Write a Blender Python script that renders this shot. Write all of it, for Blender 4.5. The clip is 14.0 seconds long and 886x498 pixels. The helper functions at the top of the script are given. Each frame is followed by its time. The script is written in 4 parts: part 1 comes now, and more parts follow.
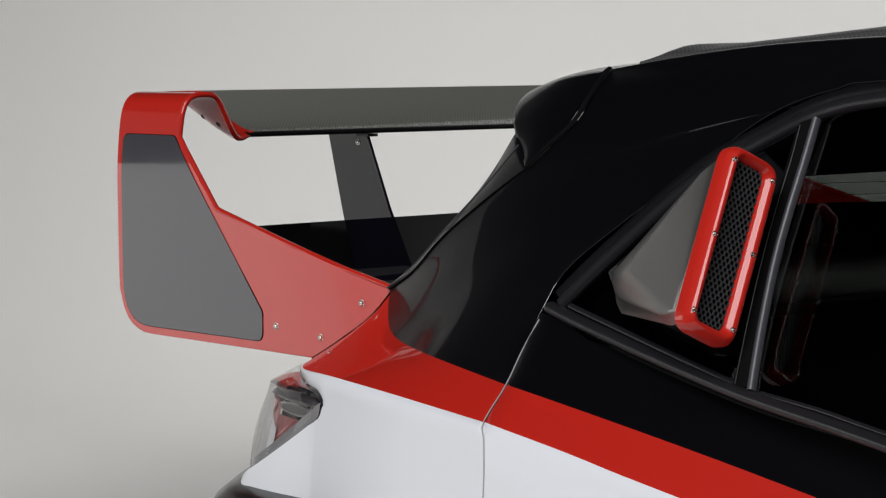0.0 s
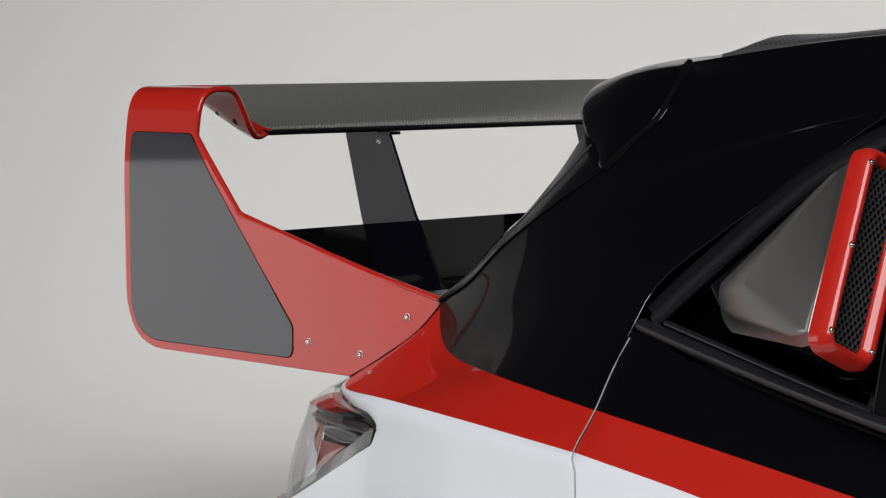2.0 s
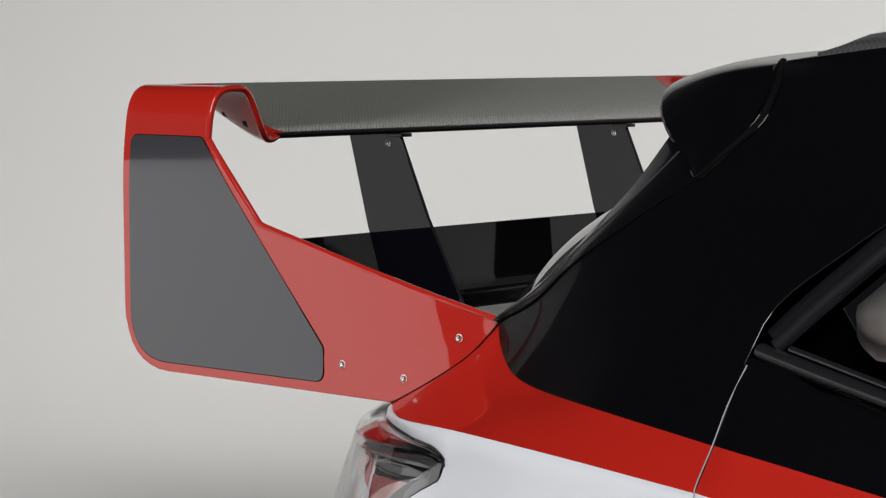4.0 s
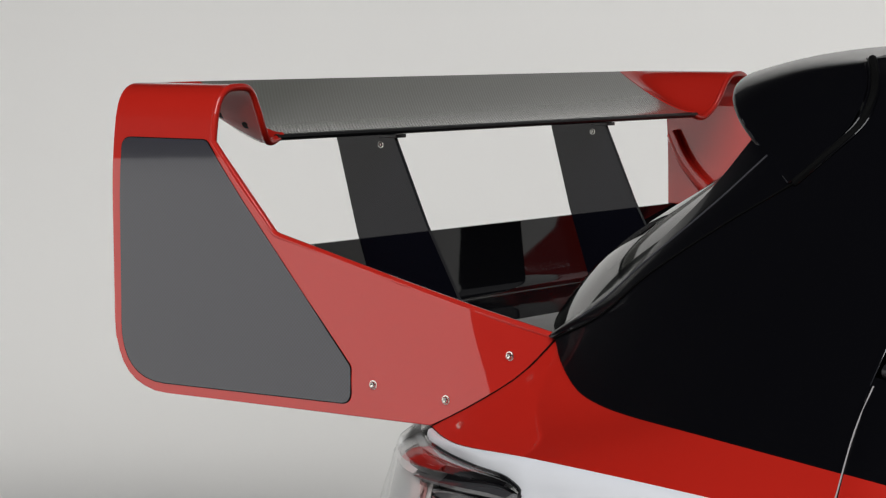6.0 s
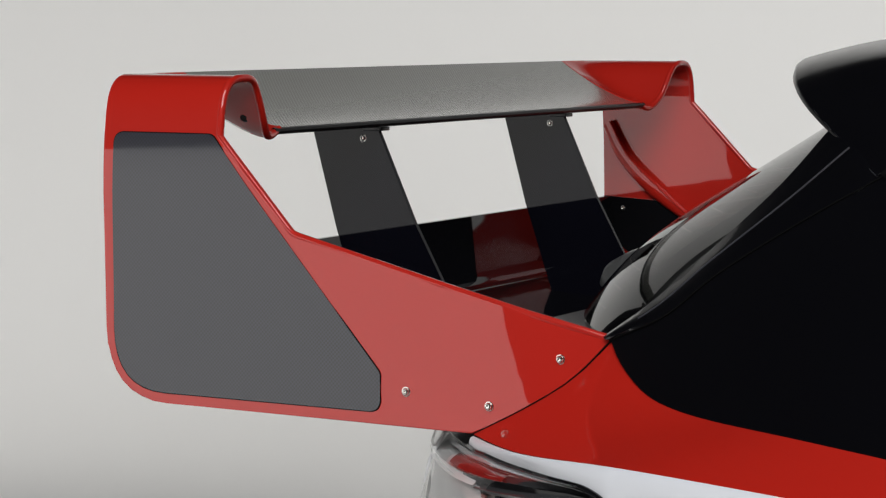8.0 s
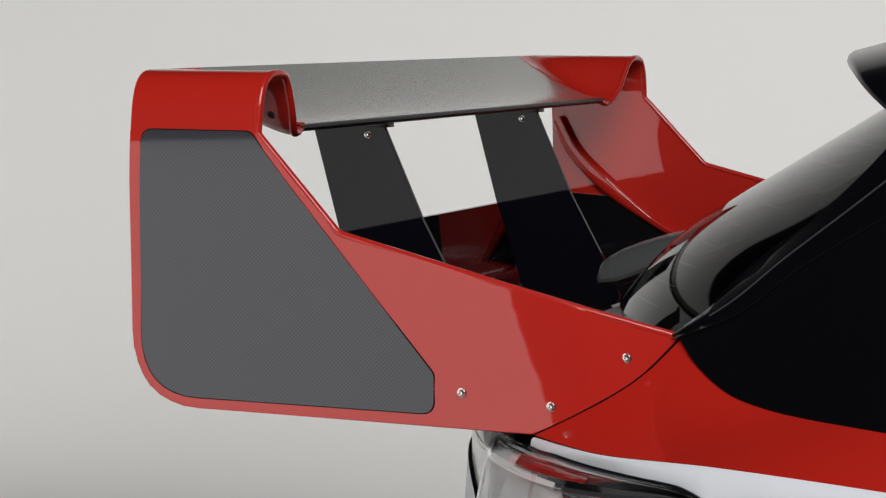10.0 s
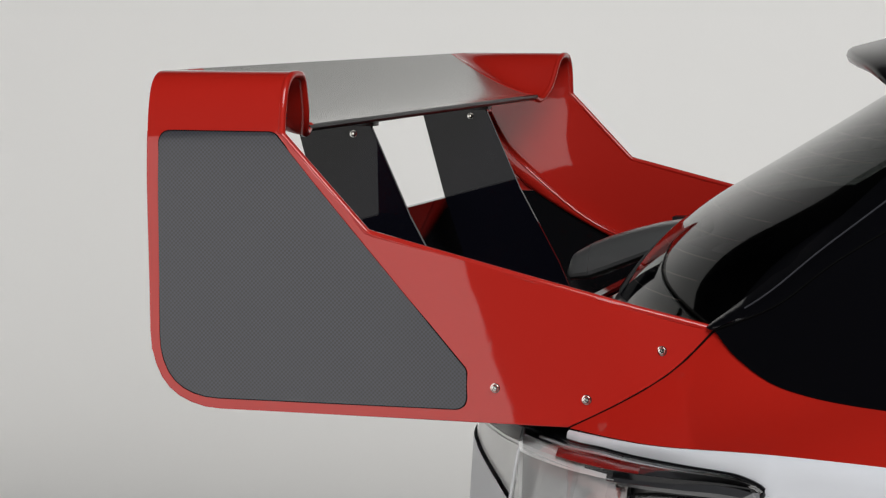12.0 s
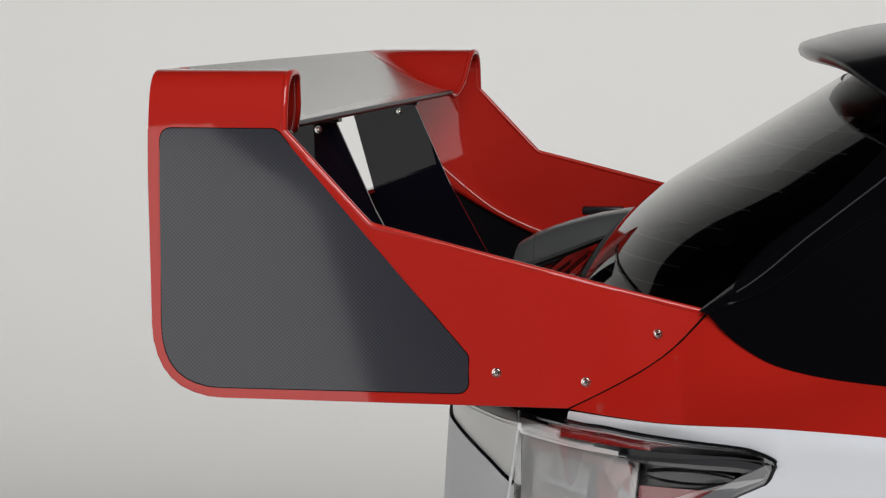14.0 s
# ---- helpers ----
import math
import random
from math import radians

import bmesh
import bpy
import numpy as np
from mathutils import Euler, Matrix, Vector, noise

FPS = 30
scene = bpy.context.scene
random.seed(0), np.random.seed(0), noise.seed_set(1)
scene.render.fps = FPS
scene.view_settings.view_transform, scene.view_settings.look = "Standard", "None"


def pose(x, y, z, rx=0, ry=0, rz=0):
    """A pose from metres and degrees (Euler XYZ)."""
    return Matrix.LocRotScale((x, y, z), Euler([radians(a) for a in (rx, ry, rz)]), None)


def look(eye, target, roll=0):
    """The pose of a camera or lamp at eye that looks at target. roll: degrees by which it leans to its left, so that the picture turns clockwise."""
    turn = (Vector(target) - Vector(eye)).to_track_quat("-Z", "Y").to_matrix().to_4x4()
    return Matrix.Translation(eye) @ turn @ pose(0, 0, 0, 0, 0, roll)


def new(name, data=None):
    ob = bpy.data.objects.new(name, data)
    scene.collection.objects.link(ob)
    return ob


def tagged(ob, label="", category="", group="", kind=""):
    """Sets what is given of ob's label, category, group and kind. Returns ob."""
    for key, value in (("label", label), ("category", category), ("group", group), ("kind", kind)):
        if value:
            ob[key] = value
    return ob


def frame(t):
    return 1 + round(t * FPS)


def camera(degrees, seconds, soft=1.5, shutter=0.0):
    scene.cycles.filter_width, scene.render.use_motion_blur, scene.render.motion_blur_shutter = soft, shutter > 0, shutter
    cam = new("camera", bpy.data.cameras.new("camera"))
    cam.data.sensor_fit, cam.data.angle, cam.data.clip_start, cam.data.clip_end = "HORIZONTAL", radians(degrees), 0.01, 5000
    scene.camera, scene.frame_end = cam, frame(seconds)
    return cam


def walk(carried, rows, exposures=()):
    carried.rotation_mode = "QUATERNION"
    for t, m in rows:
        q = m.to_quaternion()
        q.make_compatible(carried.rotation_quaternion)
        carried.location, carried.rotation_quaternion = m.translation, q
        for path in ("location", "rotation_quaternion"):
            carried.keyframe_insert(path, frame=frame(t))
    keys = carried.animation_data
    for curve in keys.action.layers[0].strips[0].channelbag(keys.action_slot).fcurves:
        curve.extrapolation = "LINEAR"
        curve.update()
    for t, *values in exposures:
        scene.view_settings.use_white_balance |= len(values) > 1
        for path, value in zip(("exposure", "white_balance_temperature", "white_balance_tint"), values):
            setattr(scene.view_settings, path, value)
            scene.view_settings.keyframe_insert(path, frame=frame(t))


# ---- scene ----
cam = camera(21.554, 14.0, soft=1.25)
PATH = [
    (0, (2.6425, -2.7228, 1.4367), (0.7899, -1.0568, 1.2307), -0.230),
    (0.5, (2.5687, -2.7091, 1.4348), (0.7306, -1.0272, 1.2281), -0.210),
    (1, (2.4903, -2.6981, 1.4330), (0.6678, -0.9994, 1.2254), -0.180),
    (1.5, (2.4005, -2.6894, 1.4319), (0.5970, -0.9706, 1.2231), -0.146),
    (2, (2.3131, -2.6843, 1.4328), (0.5328, -0.9420, 1.2213), -0.125),
    (2.5, (2.2253, -2.6826, 1.4338), (0.4719, -0.9135, 1.2202), -0.084),
    (3, (2.1388, -2.6848, 1.4357), (0.4157, -0.8863, 1.2196), -0.038),
    (3.5, (2.0409, -2.6873, 1.4378), (0.3545, -0.8547, 1.2190), 0.003),
    (4, (1.9475, -2.6904, 1.4393), (0.2989, -0.8241, 1.2186), 0.038),
    (6.5, (1.4992, -2.7443, 1.4437), (0.0966, -0.6879, 1.2112), 0.032),
    (7, (1.4109, -2.7619, 1.4432), (0.0698, -0.6653, 1.2075), 0.004),
    (9.5, (1.0107, -2.8685, 1.4377), (-0.0331, -0.6099, 1.1943), 0.169),
    (10, (0.9386, -2.9001, 1.4410), (-0.0458, -0.6152, 1.1953), 0.168),
    (10.5, (0.8638, -2.9343, 1.4444), (-0.0557, -0.6228, 1.1960), 0.157),
    (11, (0.7906, -2.9690, 1.4472), (-0.0615, -0.6321, 1.1966), 0.135),
    (11.5, (0.7251, -3.0010, 1.4484), (-0.0637, -0.6421, 1.1964), 0.084),
    (12, (0.6610, -3.0374, 1.4492), (-0.0622, -0.6577, 1.1962), 0.034),
    (12.5, (0.5961, -3.0777, 1.4502), (-0.0579, -0.6781, 1.1961), 0.004),
    (13, (0.5326, -3.1178, 1.4525), (-0.0536, -0.7011, 1.1965), -0.013),
    (13.5, (0.4702, -3.1598, 1.4551), (-0.0492, -0.7280, 1.1970), -0.023),
    (14, (0.4062, -3.2050, 1.4569), (-0.0443, -0.7597, 1.1968), -0.032),
]
walk(cam, [(t, look(eye, target, roll)) for t, eye, target, roll in PATH], [(0, -0.01), (4, -0.01), (7, -0.01), (9.5, -0.03), (14, -0.06)])

# ---- world and light ----
world = bpy.data.worlds.new("studio")
scene.world = world
world.use_nodes = True
world.node_tree.nodes["Background"].inputs["Color"].default_value = (0.9, 0.95, 1.0, 1)
world.node_tree.nodes["Background"].inputs["Strength"].default_value = 0.05


def area(name, m, sx, sy, power, color=(1, 1, 1), spread=180):
    d = bpy.data.lights.new(name, "AREA")
    d.shape, d.size, d.size_y, d.energy, d.color = "RECTANGLE", sx, sy, power, color
    d.spread = math.radians(spread)
    ob = new(name, d)
    ob.matrix_world = m
    return ob


area("back_wall_wash", look((0.0, 2.3, 3.0), (0.0, 6.2, 0.9)), 11.2, 0.9, 91, (1.0, 0.997, 0.99), 128)
area("side_wall_wash", look((-3.9, 1.0, 2.9), (-6.0, 1.0, 0.0)), 5.2, 0.9, 27, (1.0, 0.997, 0.99), 120)
area("key_softbox_lamp", look((2.5, -4.7, 4.9), (0.3, -0.4, 1.1)), 4.2, 3.4, 330, (0.97, 0.98, 1.0))


# ---- materials ----
def mat(name, color, rough=0.4, metal=0.0, coat=0.0, spec=0.5, bump=0.0, scale=200.0, vary=0.0, trans=0.0, emit=0.0, coat_rough=0.02, alpha=1.0, stretch=(1, 1, 1)):
    m = bpy.data.materials.new(name)
    m.use_nodes = True
    nt = m.node_tree
    b = nt.nodes["Principled BSDF"]
    b.inputs["Base Color"].default_value = (*color, 1)
    b.inputs["Roughness"].default_value = rough
    b.inputs["Metallic"].default_value = metal
    b.inputs["Coat Weight"].default_value = coat
    b.inputs["Coat Roughness"].default_value = coat_rough
    b.inputs["Specular IOR Level"].default_value = spec
    b.inputs["Transmission Weight"].default_value = trans
    b.inputs["Alpha"].default_value = alpha
    if emit:
        b.inputs["Emission Color"].default_value = (*color, 1)
        b.inputs["Emission Strength"].default_value = emit
    if bump or vary:
        tc = nt.nodes.new("ShaderNodeTexCoord")
        mp = nt.nodes.new("ShaderNodeMapping")
        mp.inputs["Scale"].default_value = stretch
        nt.links.new(tc.outputs["Object"], mp.inputs["Vector"])
        n = nt.nodes.new("ShaderNodeTexNoise")
        n.inputs["Scale"].default_value = scale
        n.inputs["Detail"].default_value = 4
        nt.links.new(mp.outputs["Vector"], n.inputs["Vector"])
        if bump:
            bp = nt.nodes.new("ShaderNodeBump")
            bp.inputs["Strength"].default_value = bump
            bp.inputs["Distance"].default_value = 0.001
            nt.links.new(n.outputs["Fac"], bp.inputs["Height"])
            nt.links.new(bp.outputs["Normal"], b.inputs["Normal"])
        if vary:
            big = nt.nodes.new("ShaderNodeTexNoise")
            big.inputs["Scale"].default_value = scale * 0.04
            nt.links.new(tc.outputs["Object"], big.inputs["Vector"])
            mx = nt.nodes.new("ShaderNodeMix")
            mx.data_type = "FLOAT"
            mx.inputs[0].default_value = 0.5
            nt.links.new(n.outputs["Fac"], mx.inputs[2])
            nt.links.new(big.outputs["Fac"], mx.inputs[3])
            mr = nt.nodes.new("ShaderNodeMapRange")
            mr.inputs["To Min"].default_value = max(0.0, rough - vary)
            mr.inputs["To Max"].default_value = rough + vary
            nt.links.new(mx.outputs[0], mr.inputs["Value"])
            nt.links.new(mr.outputs["Result"], b.inputs["Roughness"])
    return m


def carbon_mat(name, axes, tint=0.02, rough=0.35, coat=0.6, coat_rough=0.05, pitch=0.0035, blue=1.0, spec=0.5, weave=0.25):
    """Woven carbon: two crossed waves on the two given axes."""
    m = mat(name, (tint, tint, tint * blue), rough, coat=coat, spec=spec, coat_rough=coat_rough)
    nt = m.node_tree
    b = nt.nodes["Principled BSDF"]
    tc = nt.nodes.new("ShaderNodeTexCoord")
    sp = nt.nodes.new("ShaderNodeSeparateXYZ")
    nt.links.new(tc.outputs["Object"], sp.inputs[0])
    cb = nt.nodes.new("ShaderNodeCombineXYZ")
    nt.links.new(sp.outputs[axes[0]], cb.inputs[0])
    nt.links.new(sp.outputs[axes[1]], cb.inputs[1])
    ck = nt.nodes.new("ShaderNodeTexChecker")
    ck.inputs["Scale"].default_value = 1 / pitch
    ck.inputs["Color1"].default_value = (tint * (1 - weave), tint * (1 - weave), tint * (1 - weave) * blue, 1)
    ck.inputs["Color2"].default_value = (tint * (1 + weave), tint * (1 + weave), tint * (1 + weave) * blue, 1)
    nt.links.new(cb.outputs[0], ck.inputs["Vector"])
    nt.links.new(ck.outputs["Color"], b.inputs["Base Color"])
    mr = nt.nodes.new("ShaderNodeMapRange")
    mr.inputs["To Min"].default_value = rough - 0.08
    mr.inputs["To Max"].default_value = rough + 0.12
    nt.links.new(ck.outputs["Fac"], mr.inputs["Value"])
    nt.links.new(mr.outputs["Result"], b.inputs["Roughness"])
    bp = nt.nodes.new("ShaderNodeBump")
    bp.inputs["Strength"].default_value = 0.03
    bp.inputs["Distance"].default_value = 0.0004
    nt.links.new(ck.outputs["Fac"], bp.inputs["Height"])
    nt.links.new(bp.outputs["Normal"], b.inputs["Normal"])
    nt.links.new(bp.outputs["Normal"], b.inputs["Coat Normal"])
    return m


def orange_peel(m, scale, strength):
    """Faint waves in the clear coat of sprayed paint."""
    nt = m.node_tree
    tc = nt.nodes.new("ShaderNodeTexCoord")
    n = nt.nodes.new("ShaderNodeTexNoise")
    n.inputs["Scale"].default_value = scale
    n.inputs["Detail"].default_value = 3
    nt.links.new(tc.outputs["Object"], n.inputs["Vector"])
    bp = nt.nodes.new("ShaderNodeBump")
    bp.inputs["Strength"].default_value = strength
    bp.inputs["Distance"].default_value = 0.001
    nt.links.new(n.outputs["Fac"], bp.inputs["Height"])
    nt.links.new(bp.outputs["Normal"], nt.nodes["Principled BSDF"].inputs["Coat Normal"])
    return m


RED = mat("red_paint", (0.51, 0.016, 0.0085), 0.5, coat=1.0, spec=0.15, vary=0.03, scale=90, coat_rough=0.03)
orange_peel(RED, 30, 0.06)
WHITE = mat("white_paint", (0.78, 0.79, 0.82), 0.5, coat=0.18, spec=0.3, vary=0.03, scale=90)
BLACK = mat("black_paint", (0.003, 0.003, 0.004), 0.3, coat=0.48, spec=0.06, vary=0.02, scale=90)
DARK_GLOSS = mat("gloss_black_panel", (0.006, 0.006, 0.007), 0.05, spec=0.38, vary=0.02, scale=60)
TRIM = mat("matt_black_trim", (0.012, 0.012, 0.014), 0.32, spec=0.45, bump=0.02, scale=700, vary=0.06)
SATIN_GREY = mat("satin_grey_plastic", (0.02, 0.021, 0.025), 0.2, coat=0.8, vary=0.05, scale=200)
COVER = mat("grey_cover_plastic", (0.08, 0.081, 0.08), 0.36, coat=0.3, bump=0.05, scale=900, vary=0.06)
SEAL = mat("window_seal", (0.004, 0.004, 0.005), 0.35, spec=0.2, vary=0.06, scale=300)
RUBBER = mat("rubber", (0.018, 0.018, 0.018), 0.75, bump=0.3, scale=400, vary=0.08)
GAP = mat("dark_gap", (0.004, 0.004, 0.004), 0.8, spec=0.05)
GLASS = mat("dark_glass", (0.003, 0.004, 0.004), 0.03, spec=0.32)
STEEL = mat("steel", (0.76, 0.74, 0.70), 0.22, metal=1.0, vary=0.06, scale=900)
GREY = mat("grey_metallic_paint", (0.25, 0.245, 0.235), 0.28, metal=0.85, coat=0.0, bump=0.05, scale=1500, vary=0.015)
WIRE = mat("heater_wire", (0.50, 0.34, 0.28), 0.4, spec=0.3)
# pale grey: the door seam's edge highlight put into the colour
SEAM_GLINT = mat("seam_glint", (0.42, 0.40, 0.40), 0.4, vary=0.05, scale=300)
BAR = mat("satin_grey_bar", (0.05, 0.05, 0.058), 0.42, coat=0.15, vary=0.05, scale=200)
CHROME = mat("chrome", (0.7, 0.7, 0.71), 0.15, metal=1.0)
MESH = mat("honeycomb_black", (0.05, 0.05, 0.053), 0.4)
def clear_mat(name, tint, ior):
    """Thin clear plastic: see-through with a glossy face."""
    m = bpy.data.materials.new(name)
    m.use_nodes = True
    nt = m.node_tree
    nt.nodes.remove(nt.nodes["Principled BSDF"])
    see = nt.nodes.new("ShaderNodeBsdfTransparent")
    see.inputs["Color"].default_value = (*tint, 1)
    gloss = nt.nodes.new("ShaderNodeBsdfGlossy")
    gloss.inputs["Roughness"].default_value = 0.04
    # gloss rises towards grazing angles, alike on both faces of the thin sheet
    base = ((ior - 1) / (ior + 1)) ** 2
    lw = nt.nodes.new("ShaderNodeLayerWeight")
    lw.inputs["Blend"].default_value = 0.5
    steep = nt.nodes.new("ShaderNodeMath")
    steep.operation = "POWER"
    steep.inputs[1].default_value = 5.0
    nt.links.new(lw.outputs["Facing"], steep.inputs[0])
    total = nt.nodes.new("ShaderNodeMath")
    total.operation = "MULTIPLY_ADD"
    total.inputs[1].default_value = 1 - base
    total.inputs[2].default_value = base
    nt.links.new(steep.outputs[0], total.inputs[0])
    mx = nt.nodes.new("ShaderNodeMixShader")
    nt.links.new(total.outputs[0], mx.inputs[0])
    nt.links.new(see.outputs[0], mx.inputs[1])
    nt.links.new(gloss.outputs[0], mx.inputs[2])
    nt.links.new(mx.outputs[0], nt.nodes["Material Output"].inputs["Surface"])
    return m


LENS = clear_mat("clear_lens", (0.93, 0.93, 0.93), 2.0)
LAMP_MID = mat("lamp_mid_grey", (0.20, 0.20, 0.205), 0.22, coat=0.8, vary=0.05, scale=150)
TINTED = clear_mat("tinted_glass", (0.36, 0.38, 0.365), 1.40)
PRIVACY = clear_mat("privacy_glass", (0.20, 0.212, 0.205), 1.8)
# half-white veil: the lens's milky sheen put into the colour
HAZE = clear_mat("hazy_cover", (0.97, 0.97, 0.97), 1.3)
veil = HAZE.node_tree.nodes.new("ShaderNodeBsdfDiffuse")
veil.inputs["Color"].default_value = (0.66, 0.66, 0.655, 1)
veil_mix = HAZE.node_tree.nodes.new("ShaderNodeMixShader")
veil_mix.inputs[0].default_value = 0.5
HAZE.node_tree.links.new(HAZE.node_tree.nodes["Mix Shader"].outputs[0], veil_mix.inputs[1])
HAZE.node_tree.links.new(veil.outputs[0], veil_mix.inputs[2])
HAZE.node_tree.links.new(veil_mix.outputs[0], HAZE.node_tree.nodes["Material Output"].inputs["Surface"])
LENS_PINK = mat("pink_light_bar", (0.55, 0.25, 0.23), 0.3, coat=0.4)
LENS_DEEP = mat("deep_red_lens", (0.10, 0.012, 0.013), 0.12, coat=1.0)
LAMP_PALE = mat("pale_lamp_plastic", (0.85, 0.85, 0.83), 0.35, coat=0.8, vary=0.08, scale=150)
LENS_RED = mat("red_lens", (0.25, 0.010, 0.010), 0.25, coat=1.0, bump=0.6, scale=900, coat_rough=0.1)
LENS_RED.node_tree.nodes["Principled BSDF"].inputs["Coat IOR"].default_value = 2.1
LAMP_GREY = mat("lamp_reflector", (0.6, 0.6, 0.6), 0.35, vary=0.08, scale=150)
LAMP_DARK = mat("lamp_housing", (0.05, 0.05, 0.053), 0.25, coat=0.8)
LAMP_PINK = mat("pale_pink_reflector", (0.68, 0.46, 0.43), 0.3, coat=0.8)
STUDIO = mat("painted_studio_wall", (0.80, 0.79, 0.77), 0.85, bump=0.1, scale=60, vary=0.05)
DARKROOM = mat("dark_studio_wall", (0.010, 0.010, 0.011), 0.9, bump=0.1, scale=40, vary=0.05)
SOFTBOX = mat("softbox_cloth", (1.0, 0.99, 0.97), 0.9, emit=1.5)
ROOF_CARBON = orange_peel(carbon_mat("carbon_roof", (0, 1), 0.05, 0.5, 0.3, 0.35), 26, 0.6)
WING = carbon_mat("carbon_wing", (0, 1), 0.18, 0.3, 0.9, 0.12, 0.0032, 0.88, 0.5, 0.28)
PLATE = carbon_mat("carbon_plate", (0, 2), 0.030, 0.34, 0.82, 0.07, 0.0023, 1.3, 0.25, 0.46)
STAY_BLACK = mat("stay_gloss", (0.004, 0.004, 0.007), 0.015, spec=0.21, vary=0.01, scale=60)


# ---- mesh helpers ----
def empty(name):
    return new(name)


def part(name, bm, material, parent=None, label="", smooth=True, kind="", sharp=38):
    me = bpy.data.meshes.new(name)
    bmesh.ops.recalc_face_normals(bm, faces=bm.faces)
    bm.to_mesh(me)
    bm.free()
    for mm in material if isinstance(material, (list, tuple)) else [material]:
        me.materials.append(mm)
    if smooth:
        me.shade_smooth()
        me.set_sharp_from_angle(angle=radians(sharp))
    ob = new(name, me)
    if parent is not None:
        ob.parent = parent
    return tagged(ob, label, kind=kind)


def curve(points, n):
    """n points, evenly spaced by length, on a smooth line through the given ones."""
    p = [Vector(q) for q in points]
    if len(p) == 2:
        return [p[0].lerp(p[1], i / (n - 1)) for i in range(n)]
    q = [2 * p[0] - p[1]] + p + [2 * p[-1] - p[-2]]
    fine = []
    for i in range(1, len(q) - 2):
        a, b, c, d = q[i - 1:i + 3]
        for k in range(24):
            t = k / 24
            fine.append(0.5 * (2 * b + (c - a) * t + (2 * a - 5 * b + 4 * c - d) * t * t + (3 * b - a - 3 * c + d) * t ** 3))
    fine.append(p[-1])
    run = [0.0]
    for a, b in zip(fine, fine[1:]):
        run.append(run[-1] + (b - a).length)
    out, j = [], 0
    for i in range(n):
        s = run[-1] * i / (n - 1)
        while j < len(run) - 2 and run[j + 1] < s:
            j += 1
        w = (s - run[j]) / max(run[j + 1] - run[j], 1e-9)
        out.append(fine[j].lerp(fine[j + 1], min(max(w, 0), 1)))
    return out


def relax(bm, times):
    inner = [v for v in bm.verts if not v.is_boundary]
    for _ in range(times):
        bmesh.ops.smooth_vert(bm, verts=inner, factor=0.5, use_axis_x=True, use_axis_y=True, use_axis_z=True)
    return bm


def sheet(rows, bm=None, flip_y=False, index=None):
    """Faces between rows of points; index(i) gives the material of row i."""
    bm = bm or bmesh.new()
    grid = [[bm.verts.new((p[0], -p[1] if flip_y else p[1], p[2])) for p in r] for r in rows]
    for i, (a, b) in enumerate(zip(grid, grid[1:])):
        for k in range(len(a) - 1):
            f = bm.faces.new((a[k], a[k + 1], b[k + 1], b[k]))
            if index:
                f.material_index = index(i)
    return bm


def thicken(bm, depth):
    """Gives a sheet a back at that depth along its normals, and closed rims."""
    bmesh.ops.recalc_face_normals(bm, faces=bm.faces)
    bmesh.ops.solidify(bm, geom=bm.faces[:], thickness=depth)
    return bm


def rounded(corners, n=6):
    """A closed outline from (u, v, radius) corners."""
    out = []
    for i, (x, y, r) in enumerate(corners):
        p = Vector((x, y))
        a = (Vector(corners[i - 1][:2]) - p)
        b = (Vector(corners[(i + 1) % len(corners)][:2]) - p)
        if r <= 0:
            out.append(p)
            continue
        half = a.angle(b) / 2
        d = min(r / math.tan(half), a.length * 0.49, b.length * 0.49)
        p0, p1 = p + a.normalized() * d, p + b.normalized() * d
        for k in range(n + 1):
            t = k / n
            out.append(p0 * (1 - t) ** 2 + p * 2 * t * (1 - t) + p1 * t * t)
    return out


def slab(outline, y0, y1, bevel=0.0, keep=9.0):
    """A plate from an outline in x and z, between y0 and y1, with soft rims."""
    bm = bmesh.new()
    a = [bm.verts.new((p[0], y0, p[1])) for p in outline]
    b = [bm.verts.new((p[0], y1, p[1])) for p in outline]
    fa, fb = bm.faces.new(a), bm.faces.new(b[::-1])
    for i in range(len(a)):
        j = (i + 1) % len(a)
        bm.faces.new((a[j], a[i], b[i], b[j]))
    if bevel:
        edges = [e for e in {e for f in (fa, fb) for e in f.edges} if min(v.co.z for v in e.verts) < keep]
        bmesh.ops.bevel(bm, geom=edges, offset=bevel, segments=2, affect="EDGES", profile=0.5)
    return bm


def ribbed(outline, y0, y1, bevel, keep=9.0):
    """A slab cut into narrow bands, so that it can be bent."""
    bm = slab(outline, y0, y1, bevel, keep)
    for k in range(24):
        z = 1.03 + 0.02 * k if k < 12 else 1.27 + 0.005 * (k - 12)
        bmesh.ops.bisect_plane(bm, geom=bm.verts[:] + bm.edges[:] + bm.faces[:], plane_co=(0, 0, z), plane_no=(0, 0, 1))
    for k in range(29):
        x = -0.05 + 0.00985 * k
        bmesh.ops.bisect_plane(bm, geom=bm.verts[:] + bm.edges[:] + bm.faces[:], plane_co=(x, 0, 0), plane_no=(1, 0, 0))
    return bm


def box(size, at=(0, 0, 0), bevel=0.0, turn=None):
    bm = bmesh.new()
    bmesh.ops.create_cube(bm, size=1, matrix=Matrix.Diagonal((*size, 1)))
    if bevel:
        bmesh.ops.bevel(bm, geom=bm.edges[:], offset=bevel, segments=2, affect="EDGES", profile=0.5)
    bm.transform(Matrix.Translation(at) @ (turn or Matrix.Identity(4)))
    return bm


